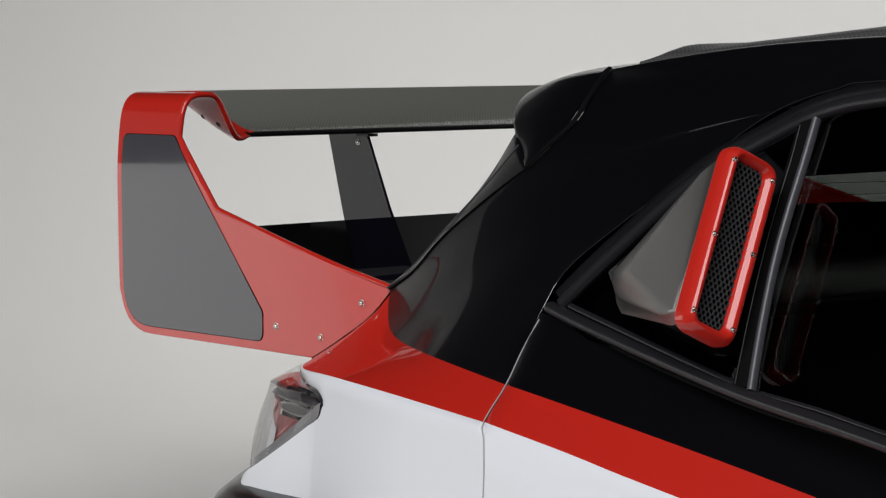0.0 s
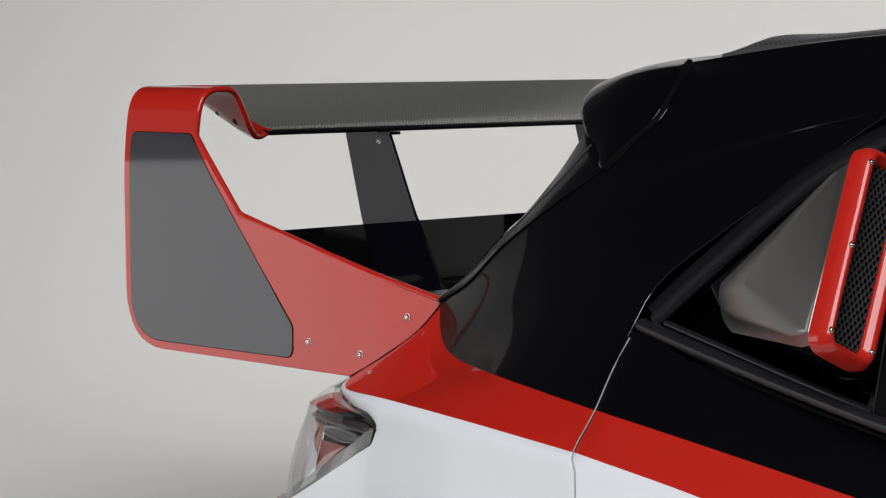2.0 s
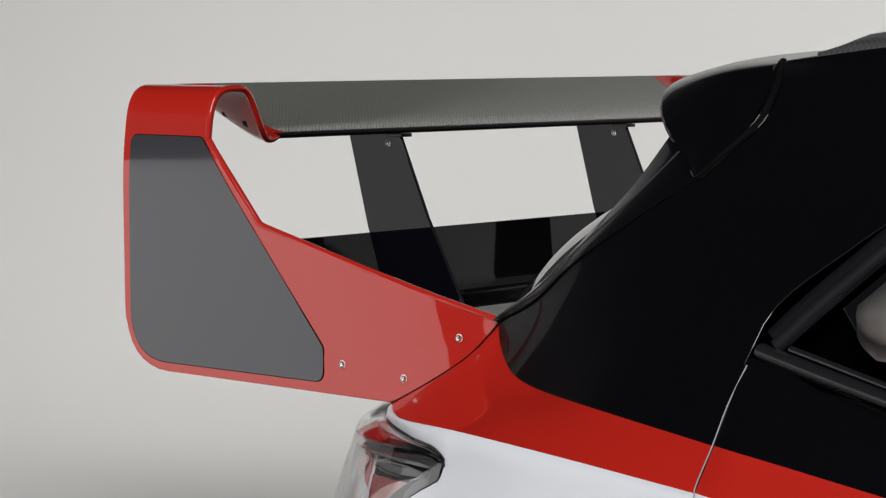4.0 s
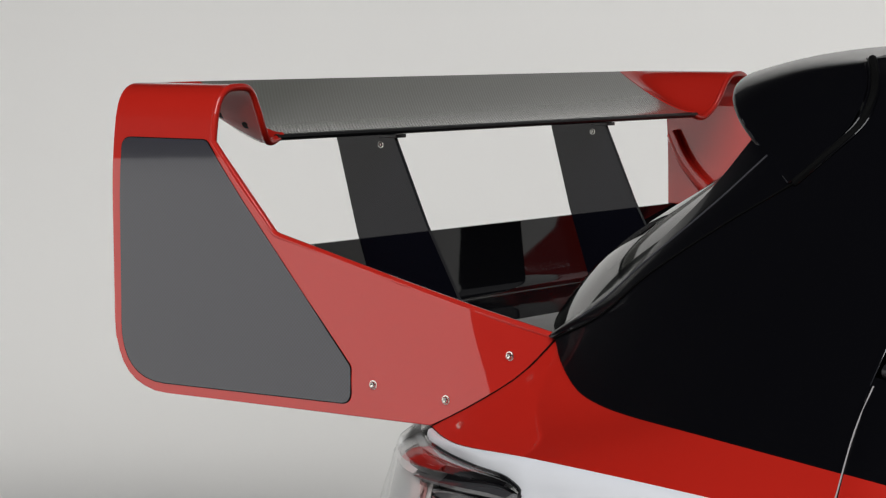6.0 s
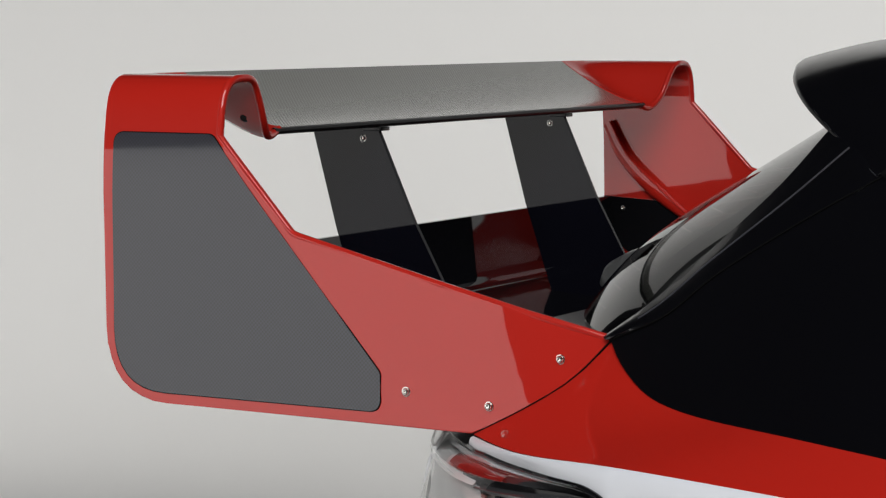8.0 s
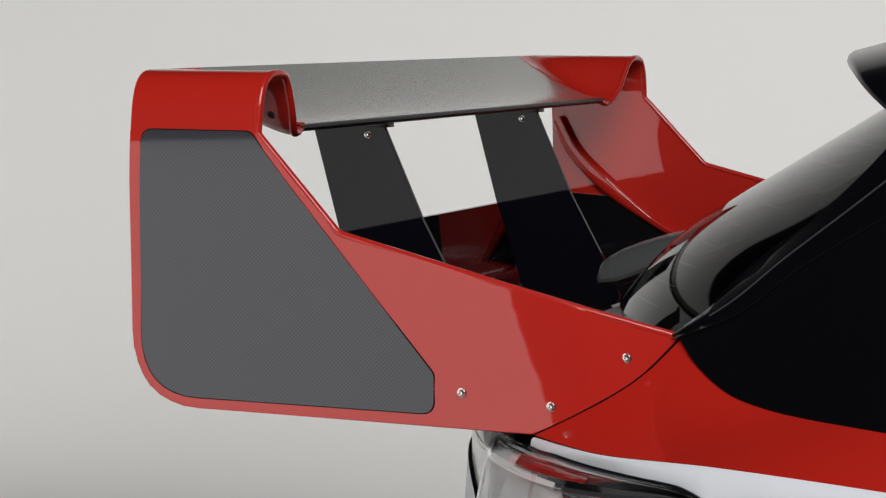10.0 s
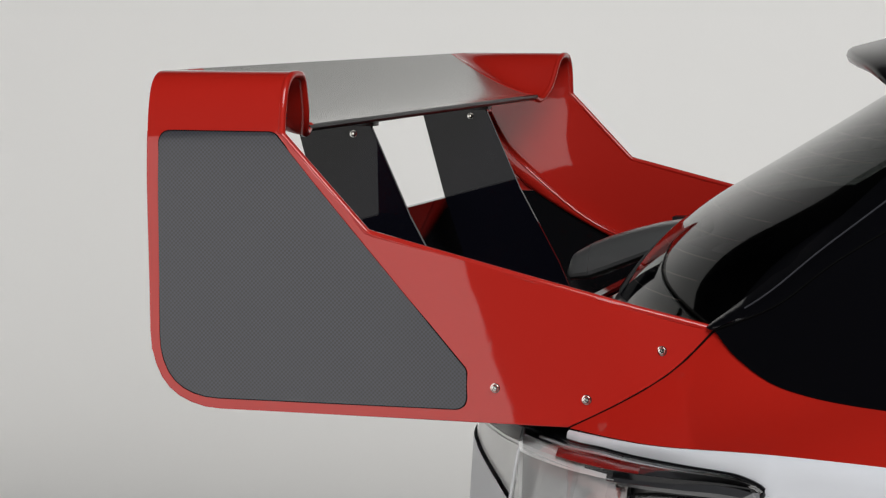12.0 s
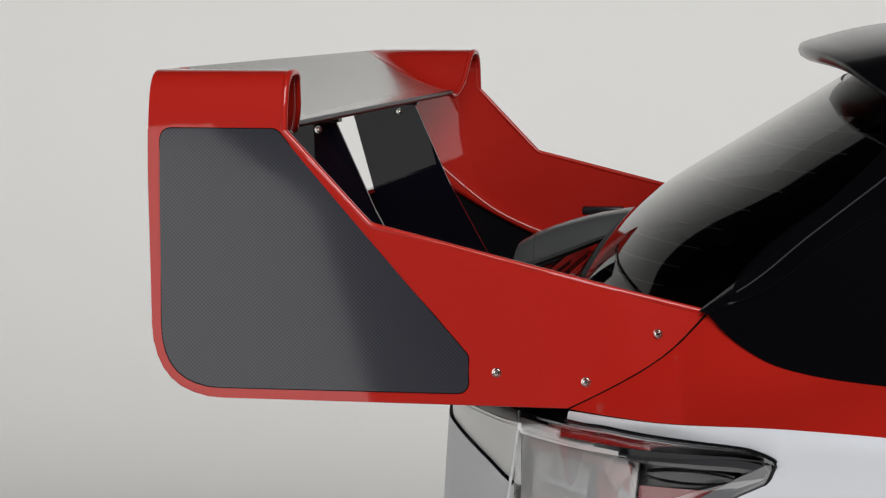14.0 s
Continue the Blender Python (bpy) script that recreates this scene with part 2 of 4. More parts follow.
def tube(points, r, sides=8):
    bm = bmesh.new()
    rings = []
    pts = [Vector(p) for p in points]
    for i, p in enumerate(pts):
        d = (pts[min(i + 1, len(pts) - 1)] - pts[max(i - 1, 0)]).normalized()
        q = d.to_track_quat("Z", "Y")
        rings.append([bm.verts.new(p + q @ Vector((r * math.cos(2 * math.pi * k / sides), r * math.sin(2 * math.pi * k / sides), 0))) for k in range(sides)])
    for a, b in zip(rings, rings[1:]):
        for k in range(sides):
            bm.faces.new((a[k], a[(k + 1) % sides], b[(k + 1) % sides], b[k]))
    bm.faces.new(rings[0][::-1])
    bm.faces.new(rings[-1])
    return bm


def lathe(profile, sides=20):
    """A turned body round z from (radius, height) pairs."""
    bm = bmesh.new()
    rings = []
    for r, h in profile:
        rings.append([bm.verts.new((r * math.cos(2 * math.pi * k / sides), r * math.sin(2 * math.pi * k / sides), h)) for k in range(sides)])
    for a, b in zip(rings, rings[1:]):
        for k in range(sides):
            bm.faces.new((a[k], a[(k + 1) % sides], b[(k + 1) % sides], b[k]))
    bm.faces.new(rings[0][::-1])
    bm.faces.new(rings[-1])
    return bm


def screw_mesh(r):
    """A button-head screw with a washer and a hexagon socket, standing on z = 0."""
    bm = lathe([(r, 0), (r, r * 0.12), (r * 0.78, r * 0.16), (r * 0.76, r * 0.45), (r * 0.6, r * 0.66), (r * 0.36, r * 0.72), (r * 0.33, r * 0.3)], 18)
    me = bpy.data.meshes.new("screw")
    bmesh.ops.recalc_face_normals(bm, faces=bm.faces)
    bm.to_mesh(me)
    bm.free()
    me.materials.append(STEEL)
    me.shade_smooth()
    me.set_sharp_from_angle(angle=radians(35))
    return me


SCREW_LARGE, SCREW_SMALL, SCREW_TINY = screw_mesh(0.0053), screw_mesh(0.0046), screw_mesh(0.0037)


def screw(at, facing, parent, mesh=None):
    ob = new("screw", mesh or SCREW_LARGE)
    ob.matrix_world = Matrix.Translation(at) @ Vector(facing).to_track_quat("Z", "Y").to_matrix().to_4x4()
    ob.parent = parent
    return ob


# ---- studio ----
def studio():
    # floor and a wall that turns a rounded corner, joined by one cove
    r = 2.2
    section = [(0.0, 0.0)]
    for k in range(1, 17):
        a = math.pi / 2 * k / 16
        section.append((r * math.sin(a), r - r * math.cos(a)))
    section.append((r, 2.8))
    section.append((r, 4.2))
    section.append((r, 6.2))
    foot = [((9.0, 4.0), (0, 1)), ((-3.0, 4.0), (0, 1))]
    for k in range(1, 16):
        a = math.pi / 2 * k / 16
        foot.append(((-3.0 - 2.6 * math.sin(a), 1.4 + 2.6 * math.cos(a)), (-math.sin(a), math.cos(a))))
    foot += [((-5.6, 1.4), (-1, 0)), ((-5.6, -9.0), (-1, 0))]
    rows = [[(p[0] + n[0] * d, p[1] + n[1] * d, min(z, 6.2 + 2.2 * min(n[0], 0))) for p, n in foot] for d, z in section]
    rows = [[(max(min(p[0], 9.0), -5.6), min(p[1], -2.4), 0.0) for p, n in foot]] + rows
    part("backdrop", sheet(rows), STUDIO, None, "seamless pale grey studio backdrop curving into the floor", kind="structure")
    part("floor", sheet([[(-7.9, -9.0, -0.006), (9.0, -9.0, -0.006)], [(-7.9, 4.0, -0.006), (9.0, 4.0, -0.006)]]), DARKROOM, None, "dark studio floor beyond the backdrop", kind="structure")
    # unseen dark shell, added so that glossy surfaces mirror darkness
    part("wall_north", box((20, 0.1, 4.0), (0, 6.3, 7.5)), DARKROOM, None, "unseen dark upper wall added to darken reflections", kind="structure")
    part("wall_west", box((0.1, 16, 5.6), (-7.95, -1.6, 5.4)), DARKROOM, None, "unseen dark upper wall added to darken reflections", kind="structure")
    part("wall_south", box((18, 0.1, 8.2), (1.0, -9.06, 4.0)), DARKROOM, None, "unseen dark wall added to darken reflections", kind="structure")
    part("wall_east", box((0.1, 16, 8.2), (9.06, -1.5, 4.0)), DARKROOM, None, "unseen dark wall added to darken reflections", kind="structure")
    part("ceiling", box((20, 18, 0.1), (0.5, -1.5, 8.15)), DARKROOM, None, "unseen dark ceiling added to darken reflections", kind="structure")


studio()


def softbox():
    e = tagged(empty("softbox"), "large white softbox standing on the floor beside the car", "studio light")
    cloth = [Vector(q) for q in ((-5.5, 0.03), (-0.665, 0.03), (-1.215, 1.93), (-5.5, 1.265))]
    part("diffuser", slab(cloth, -3.67, -3.69), SOFTBOX, e, "glowing white cloth", sharp=12)
    rim = [Vector(q) for q in ((-5.55, 0.0), (-0.615, 0.0), (-1.165, 1.98), (-5.55, 1.305))]
    part("frame", slab(rim, -3.692, -3.80, 0.01), TRIM, e, sharp=12)
    for x in (-5.0, -1.4):
        part("foot", box((0.06, 0.7, 0.15), (x, -3.8, 0.075), 0.01), TRIM, e)
    return e


softbox()

# ---- car ----
car = tagged(empty("car"), "white red and black hatchback with a tall carbon rear wing", "car")
H = 0.67


def both(name, make, material, label="", parent=None):
    """The part on the near flank and its mirror image on the far one."""
    return [part(name, make(flip), material, parent or car, label) for flip in (False, True)]


# lines that shape the flank, from the tail forward
LOW = [(0.08, -0.668, 1.009), (0.147, -0.737, 1.014), (0.21, -0.785, 1.018), (0.33, -0.838, 1.026), (0.5, -0.874, 1.023), (0.679, -0.896, 1.013)]
UP = [(0.232, -0.652, 1.119), (0.257, -0.678, 1.098), (0.296, -0.710, 1.078), (0.335, -0.733, 1.069), (0.39, -0.757, 1.064), (0.5, -0.805, 1.062), (0.668, -0.849, 1.051)]


BEND_X = [0.125 + 0.115 * k / 60 for k in range(61)]
BEND_Y = np.cumsum([0.115 / 60 * float(np.interp(x, (0.125, 0.155, 0.185, 0.24), (0.0, 0.13, 0.13, 0.03))) for x in BEND_X])


def turn_in(x, z):
    """The endplate turns inward towards its foot on the body."""
    return 0.2 * max(0.0, x - 0.45 * (1.08 - z)) ** 2 + float(np.interp(x - 0.35 * (1.10 - z), BEND_X, BEND_Y))


def arc_line():
    """Foot of the endplate on the shoulder."""
    return [Vector((x, -H + turn_in(x, z) + 0.0015, z)) for x, _, z in curve([(0.08, 0, 1.011), (0.14, 0, 1.043), (0.19, 0, 1.076), (0.232, 0, 1.12)], 12)]


PLAN = [(-0.13, 0.0), (-0.122, -0.22), (-0.105, -0.37), (-0.08, -0.452), (-0.04, -0.540), (0.0, -0.618), (0.03, -0.664), (0.06, -0.704), (0.10, -0.752), (0.13, -0.782), (0.16, -0.801), (0.22, -0.821), (0.31, -0.84), (0.48, -0.882), (0.685, -0.908)]


def lamp_foot(x):
    """Height of the lamp's lower edge."""
    return float(np.interp(x, (-0.13, -0.085, -0.02, 0.0215, 0.0225, 0.10, 0.177, 0.24, 0.28, 0.296, 0.306, 0.311, 0.3145, 0.36),
                           (0.955, 0.948, 0.932, 0.918, 0.800, 0.846, 0.890, 0.930, 0.955, 0.963, 0.969, 0.973, 0.985, 0.998)))


def lamp_top(x):
    return float(np.interp(x, (-0.13, -0.085, -0.013, 0.015, 0.022, 0.026, 0.08, 0.13, 0.27, 0.30, 0.318), (0.970, 0.981, 0.987, 0.990, 0.990, 0.990, 0.992, 0.995, 0.996, 0.994, 0.987)))


EDGE = curve([(-0.13, 0.0, 0.985), (-0.10, -0.33, 0.988), (-0.03, -0.520, 0.996), (0.03, -0.620, 0.999), (0.08, -0.676, 0.999), (0.10, -0.700, 1.0), (0.13, -0.728, 1.002),
              (0.16, -0.75, 1.001), (0.20, -0.777, 1.001), (0.24, -0.804, 1.002), (0.28, -0.824, 1.002), (0.305, -0.836, 0.999), (0.312, -0.8395, 0.9965), (0.3165, -0.842, 0.992)], 120)
EDGE_X = [p.x for p in EDGE]


def lamp_edge(x):
    """Where the lamp's top face meets the body."""
    return Vector((x, float(np.interp(x, EDGE_X, [p.y for p in EDGE])), float(np.interp(x, EDGE_X, [p.z for p in EDGE]))))


def flare(x, z):
    """The rear corner swells outward towards the bumper."""
    w = min(max((0.985 - z) / 0.145, 0.0), 1.15) * min(max((0.30 - x) / 0.14, 0.0), 1.0) * min(max((x - 0.022) / 0.014, 0.0), 1.0)
    return Vector((-0.016, -0.033, 0)) * w


PLAN_FINE = curve([(x, y, 0) for x, y in PLAN], 320)
REAR_WHEEL, FRONT_WHEEL = 0.70, 3.34


def cut_arches(bm):
    gone = [f for f in bm.faces if min((f.calc_center_median() - Vector((x, f.calc_center_median().y, 0.32))).length for x in (REAR_WHEEL, FRONT_WHEEL)) < 0.375]
    bmesh.ops.delete(bm, geom=gone, context="FACES")
    return bm


SEAM_Z, SEAM_X = (0.62, 0.85, 0.93, 0.955, 0.998, 1.013), (0.705, 0.705, 0.703, 0.699, 0.694, 0.681)


def quarter_low(flip):
    rows = []
    for k in range(31):
        t = k / 30
        row = []
        for p in PLAN_FINE:
            top = lamp_foot(p.x)
            z = 0.24 + (top - 0.24) * t
            grow = 0.02 * math.sin(math.pi * min(max((0.995 - z) / 0.6, 0), 1))
            f = flare(p.x, z)
            row.append((p.x - grow * max(0, 1 - abs(p.y) / 0.9) + f.x, p.y - grow * abs(p.y) * 1.2 + f.y, z))
        x, y, _ = row[-1]
        x = float(np.interp(z, SEAM_Z, SEAM_X))
        rows.append(row + [(x, y - 0.0007, z), (x + 0.0006, y + 0.012, z), (x + 0.014, y + 0.018, z)])
    bm = sheet(rows, None, flip)
    low = curve(LOW, 80)
    low_x = [p.x for p in low]
    cols = [p for p in PLAN_FINE if p.x >= 0.055]
    skin = []
    for k in range(6):
        t = k / 5
        row = []
        for p in cols:
            x = 0.08 + (p.x - 0.055) / 0.63 * 0.599
            q = Vector((x, float(np.interp(x, low_x, [v.y for v in low])), float(np.interp(x, low_x, [v.z for v in low]))))
            foot = lamp_edge(max(p.x, 0.08)) if p.x < 0.315 else Vector((p.x, p.y, lamp_foot(p.x)))
            row.append(foot.lerp(q, t) + Vector((0, -0.003, 0.003)) * math.sin(math.pi * t))
        last = Vector((0.694, -0.9087, 0.998)).lerp(Vector((0.681, -0.8965, 1.0128)), t)
        skin.append(row + [last, last + Vector((0.0006, 0.012, 0)), last + Vector((0.014, 0.018, 0))])
    sheet(skin, bm, flip)
    bmesh.ops.remove_doubles(bm, verts=bm.verts, dist=0.0008)
    return cut_arches(bm)


both("quarter_panel", quarter_low, WHITE, "glossy white lower quarter panel")


def bumper(flip):
    rows = []
    for z, out in ((0.26, 0.03), (0.45, 0.08), (0.62, 0.10), (0.78, 0.112), (0.82, 0.103), (0.840, 0.090), (0.854, 0.068), (0.861, 0.043), (0.863, -0.02)):
        row = []
        for i, p in enumerate(PLAN_FINE[:272]):
            a, b = PLAN_FINE[max(i - 1, 0)], PLAN_FINE[i + 1]
            n = Vector((a.y - b.y, b.x - a.x, 0)).normalized()
            fade = min(1.0, (271 - i) / 40) ** 0.5 * (1 - 0.25 * abs(n.x))
            q = p - n * out * fade if n.x > 0 else p + n * out * fade
            row.append((q.x, q.y, z - 0.25 * max(0.0, q.y + 0.72) * (z > 0.7)))
        rows.append(row)
    return sheet(rows, None, flip)


both("bumper", bumper, BLACK, "glossy black rear bumper")


PLAN_X, PLAN_Y = [p.x for p in PLAN_FINE], [p.y for p in PLAN_FINE]


def plan_at(x):
    """The place on the car's outline at x, and the way inward from it."""
    y0, y, y1 = (float(np.interp(q, PLAN_X, PLAN_Y)) for q in (x - 0.004, x, x + 0.004))
    return Vector((x, y, 0)), Vector((y0 - y1, 0.008, 0)).normalized()


def lamp_sheet(x0, x1, low, high, inset=0.0, n=6):
    """A piece of the lamp that follows the corner of the car, set back by inset."""
    cols = [plan_at(x0 + (x1 - x0) * i / 47) for i in range(48)]
    rows = []
    for k in range(n + 1):
        t = k / n
        row = []
        for p, inward in cols:
            zb, zt = low(p.x), high(p.x)
            z = zb + (zt - zb) * t
            q = p + flare(p.x, z) + inward * (inset - 0.008 * math.sin(math.pi * t) * (inset == 0) - 0.014 * (1 - t) * (inset == 0) * min(1, max(0, (p.x - 0.15) / 0.02)))
            row.append((q.x, q.y, z))
        rows.append(row)
    return rows


def along(xs, zs):
    """A height that runs over x from point to point."""
    return lambda x: float(np.interp(x, xs, zs))


def blade_half(x):
    return 0.0003 + 0.0065 * math.sqrt(max(0.0, math.sin(math.pi * min(max((x - 0.177) / 0.098, 0.0), 1.0))))


def lamp_border(flip):
    rows = lamp_sheet(0.026, 0.312, lambda x: min(lamp_foot(x) + 0.001, lamp_top(x)), lambda x: min(lamp_foot(x) + 0.020, lamp_top(x)), -0.0005, 2)
    return sheet(rows, None, flip)


for flip in (False, True):
    lamp = part("tail_lamp", sheet(lamp_sheet(0.0245, 0.313, lamp_foot, lamp_top, 0.035), None, flip), LAMP_PALE, car, "tail lamp with clear outer lens and red inner bands")
    part("gate_lamp", thicken(sheet(lamp_sheet(-0.115, 0.0205, lambda x: lamp_foot(x) + 0.001, lamp_top, 0.001), None, flip), 0.004), LAMP_PALE, lamp, "pale clear inner lamp on the tailgate")
    part("reflector", sheet(lamp_sheet(0.0245, 0.166, lambda x: lamp_foot(x) + 0.004, lambda x: lamp_top(x) - 0.001, 0.017), None, flip), LAMP_PALE, lamp, "pale inner reflector")
    part("light_bar", thicken(sheet(lamp_sheet(0.026, 0.160, along((0.03, 0.087, 0.126, 0.158), (0.966, 0.970, 0.970, 0.969)), along((0.03, 0.087, 0.126, 0.158), (0.975, 0.979, 0.979, 0.976)), 0.010, 3), None, flip), 0.003), LENS_PINK, lamp, "pink light band")
    part("light_bar", thicken(sheet(lamp_sheet(0.119, 0.160, along((0.119, 0.132, 0.160), (0.958, 0.90, 0.905)), along((0.119, 0.130, 0.160), (0.960, 0.9715, 0.972)), 0.012), None, flip), 0.003), LENS_PINK, lamp, "pink light band")
    part("pink_reflector", thicken(sheet(lamp_sheet(0.126, 0.161, along((0.126, 0.138, 0.149, 0.161), (0.9775, 0.958, 0.948, 0.966)), along((0.126, 0.161), (0.979, 0.974)), 0.007), None, flip), 0.002), LAMP_PINK, lamp, "pale pink faceted reflector")
    part("lower_reflector", sheet(lamp_sheet(0.150, 0.176, lambda x: lamp_foot(x) + 0.016, along((0.150, 0.176), (0.955, 0.935)), 0.010), None, flip), LAMP_GREY, lamp)
    part("lower_reflector", sheet(lamp_sheet(0.026, 0.118, lambda x: lamp_foot(x) + 0.016, lambda x: 0.915, 0.008), None, flip), LAMP_PINK, lamp, "pale pink lower reflector")
    part("lamp_block", thicken(sheet(lamp_sheet(0.0625, 0.1085, along((0.0625, 0.067, 0.103, 0.1085), (0.945, 0.936, 0.934, 0.943)), along((0.0625, 0.067, 0.096, 0.1085), (0.960, 0.967, 0.968, 0.960)), 0.012, 8), None, flip), 0.006), LAMP_GREY, lamp, "pale grey lamp module")
    part("lamp_block", thicken(sheet(lamp_sheet(0.1095, 0.121, along((0.1095, 0.121), (0.926, 0.934)), along((0.1095, 0.113, 0.121), (0.963, 0.9655, 0.962)), 0.013), None, flip), 0.004), LAMP_MID, lamp, "mid grey bracket")
    part("lamp_block", thicken(sheet(lamp_sheet(0.048, 0.111, along((0.048, 0.111), (0.9385, 0.9365)), along((0.048, 0.111), (0.944, 0.9425)), 0.006, 3), None, flip), 0.004), WHITE, lamp, "white light guide")
    part("trim_strip", thicken(sheet(lamp_sheet(0.160, 0.302, along((0.160, 0.23, 0.302), (0.9795, 0.9785, 0.978)), along((0.160, 0.23, 0.296, 0.302), (0.9835, 0.985, 0.9855, 0.981)), 0.006, 4), None, flip), 0.003), LAMP_MID, lamp, "smoky grey strip under the lens")
    # added sheet that carries the lens's hazy sheen
    part("haze_sheet", sheet(lamp_sheet(0.025, 0.173, lambda x: lamp_foot(x) + 0.003, lambda x: min(lamp_top(x) - 0.001, 0.985 - 2.4 * max(0.0, x - 0.158)), 0.003), None, flip), HAZE, lamp, "milky sheet added under the lens for its hazy sheen").visible_shadow = False
    part("chrome_blade", thicken(sheet(lamp_sheet(0.180, 0.272, lambda x: 0.969 - blade_half(x), lambda x: 0.969 + blade_half(x), 0.010), None, flip), 0.003), LAMP_DARK, lamp, "dark blade with a chrome outline")
    top_line, low_line = (lamp_sheet(0.180, 0.272, lambda x: 0.969 + up * blade_half(x), lambda x: 0.99, 0.009, 1)[0] for up in (1, -1))
    for row, r in ((top_line, 0.0022), (low_line, 0.0016)):
        part("chrome_line", tube([(x, -y if flip else y, z) for x, y, z in row], r, 6), CHROME, lamp, "chrome line")
    part("front_housing", sheet(lamp_sheet(0.164, 0.311, lambda x: max(lamp_foot(x), 0.930), lambda x: max(lamp_top(x), lamp_foot(x) + 0.001), 0.026), None, flip), LAMP_DARK, lamp, "dark housing behind the front of the lens")
    part("red_reflector", sheet(lamp_sheet(0.172, 0.262, lambda x: lamp_foot(x) + 0.020, lambda x: max(lamp_foot(x) + 0.021, 0.9555), 0.012), None, flip), LENS_RED, lamp, "red reflector with a fine grain")
    part("upper_band", thicken(sheet(lamp_sheet(0.115, 0.300, lambda x: lamp_top(x) - 0.010, lambda x: lamp_top(x) - 0.003, 0.008), None, flip), 0.003), DARK_GLOSS, lamp, "gloss black upper band")
    side = 1 if flip else -1
    seam_line = [plan_at(0.0225)[0] + Vector((0, 0, z)) + flare(0.0365, z) + plan_at(0.0225)[1] * -0.001 for z in (0.838 + 0.139 * k / 8 for k in range(9))] + [Vector((0.020, -0.636, 0.989)), Vector((0.018, -0.615, 0.997))]
    part("seam", tube([(p.x, -p.y * side, p.z) for p in seam_line], 0.0018, 8), LAMP_GREY, lamp)
    def top_face(x0, x1, t0, t1, drop):
        cols = [plan_at(x0 + (x1 - x0) * i / 47)[0] for i in range(48)]
        rows = []
        for k in range(6):
            t = t0 + (t1 - t0) * k / 5
            rows.append([(Vector((p.x, p.y, lamp_top(p.x))) + flare(p.x, lamp_top(p.x))).lerp(lamp_edge(0.013 + (p.x - 0.024) * 1.041 if p.x > 0.0 else p.x), t) + Vector((0.0, 0.0, 0.003 * math.sin(math.pi * t) - drop)) for p in cols])
        return sheet(rows, None, flip)
    part("top_reflector", top_face(0.080, 0.185, 0.22, 0.72, 0.006), LENS_DEEP, lamp, "dark red reflector under the top of the lens")
    part("top_housing", top_face(0.150, 0.315, 0.0, 1.0, 0.012), LAMP_DARK, lamp)
    part("top_housing", top_face(0.024, 0.150, 0.0, 1.0, 0.010), LAMP_PALE, lamp, "pale housing under the top of the lens")
    part("top_band", top_face(0.05, 0.31, 0.74, 0.97, 0.004), LAMP_GREY, lamp, "grey band along the body edge")
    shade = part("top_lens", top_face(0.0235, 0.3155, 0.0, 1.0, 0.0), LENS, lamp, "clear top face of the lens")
    shade.visible_shadow = False
    part("gate_lamp_top", top_face(-0.115, 0.0205, 0.0, 0.98, 0.004), LAMP_PALE, lamp, "pale top of the inner lamp")
    part("border", lamp_border(flip), LAMP_MID, lamp, "smoky grey border along the lower edge")
    part("front_cap", sheet(lamp_sheet(0.301, 0.3145, lamp_foot, lamp_top, 0.004), None, flip), DARK_GLOSS, lamp)
    lens = part("lens", sheet(lamp_sheet(0.0235, 0.3145, lamp_foot, lamp_top, 0.0, 8), None, flip), LENS, lamp, "clear glossy lens")
    lens.visible_shadow = False
    m = 1 if flip else -1
    edge = [plan_at(x)[0] + Vector((0, 0, lamp_foot(x))) + flare(x, lamp_foot(x)) for x in (0.030 + 0.2845 * k / 44 for k in range(45))]
    edge += [Vector((0.3160, -0.8417, 0.9885))] + [lamp_edge(0.314 - 0.0235 * k) + Vector((0, 0, 0.0005)) for k in range(11)]
    rim = [Vector((p.x, (abs(p.y) + 0.001) * m, p.z)) for p in curve(edge, 160)]
    part("rim", tube(rim, 0.0022, 6), DARK_GLOSS, lamp)


def lamp_cover(flip):
    line = [p for p in EDGE if p.x < 0.082]
    a = [p + Vector((0.0, 0.0, -0.003)) for p in line]
    b = [p + Vector((0.004, -p.y * 0.02, 0.003)) for p in line]
    c = [p + Vector((0.03 if p.x < 0.04 else 0.01, -p.y * 0.06, 0.009)) for p in line]
    return sheet([a, b, c], None, flip)


both("tailgate_corner", lamp_cover, DARK_GLOSS, "gloss black top edge above the tail lamp")


def stripe(flip):
    a, c = curve(LOW, 40), curve(UP, 40)
    arc = arc_line()
    rows = []
    for k in range(9):
        t = k / 8
        start = curve(arc, 9)[k]
        row = []
        for i in range(40):
            u = i / 39
            p = a[i].lerp(c[i], t)
            p += (start - a[0].lerp(c[0], t)) * (1 - u) ** 4
            row.append(p)
        rows.append(row)
    return relax(sheet(rows, None, flip), 60)


# black sheet added inside the endplate foot to stop light leaking through
def foot_backing(flip):
    a = arc_line()
    return sheet([[p + Vector((0.001, 0.002 + 0.06 * t, -0.002)) for p in a] for t in (0, 0.5, 1)], None, flip)


both("foot_backing", foot_backing, GAP)
both("stripe", stripe, RED, "glossy red stripe along the flank")

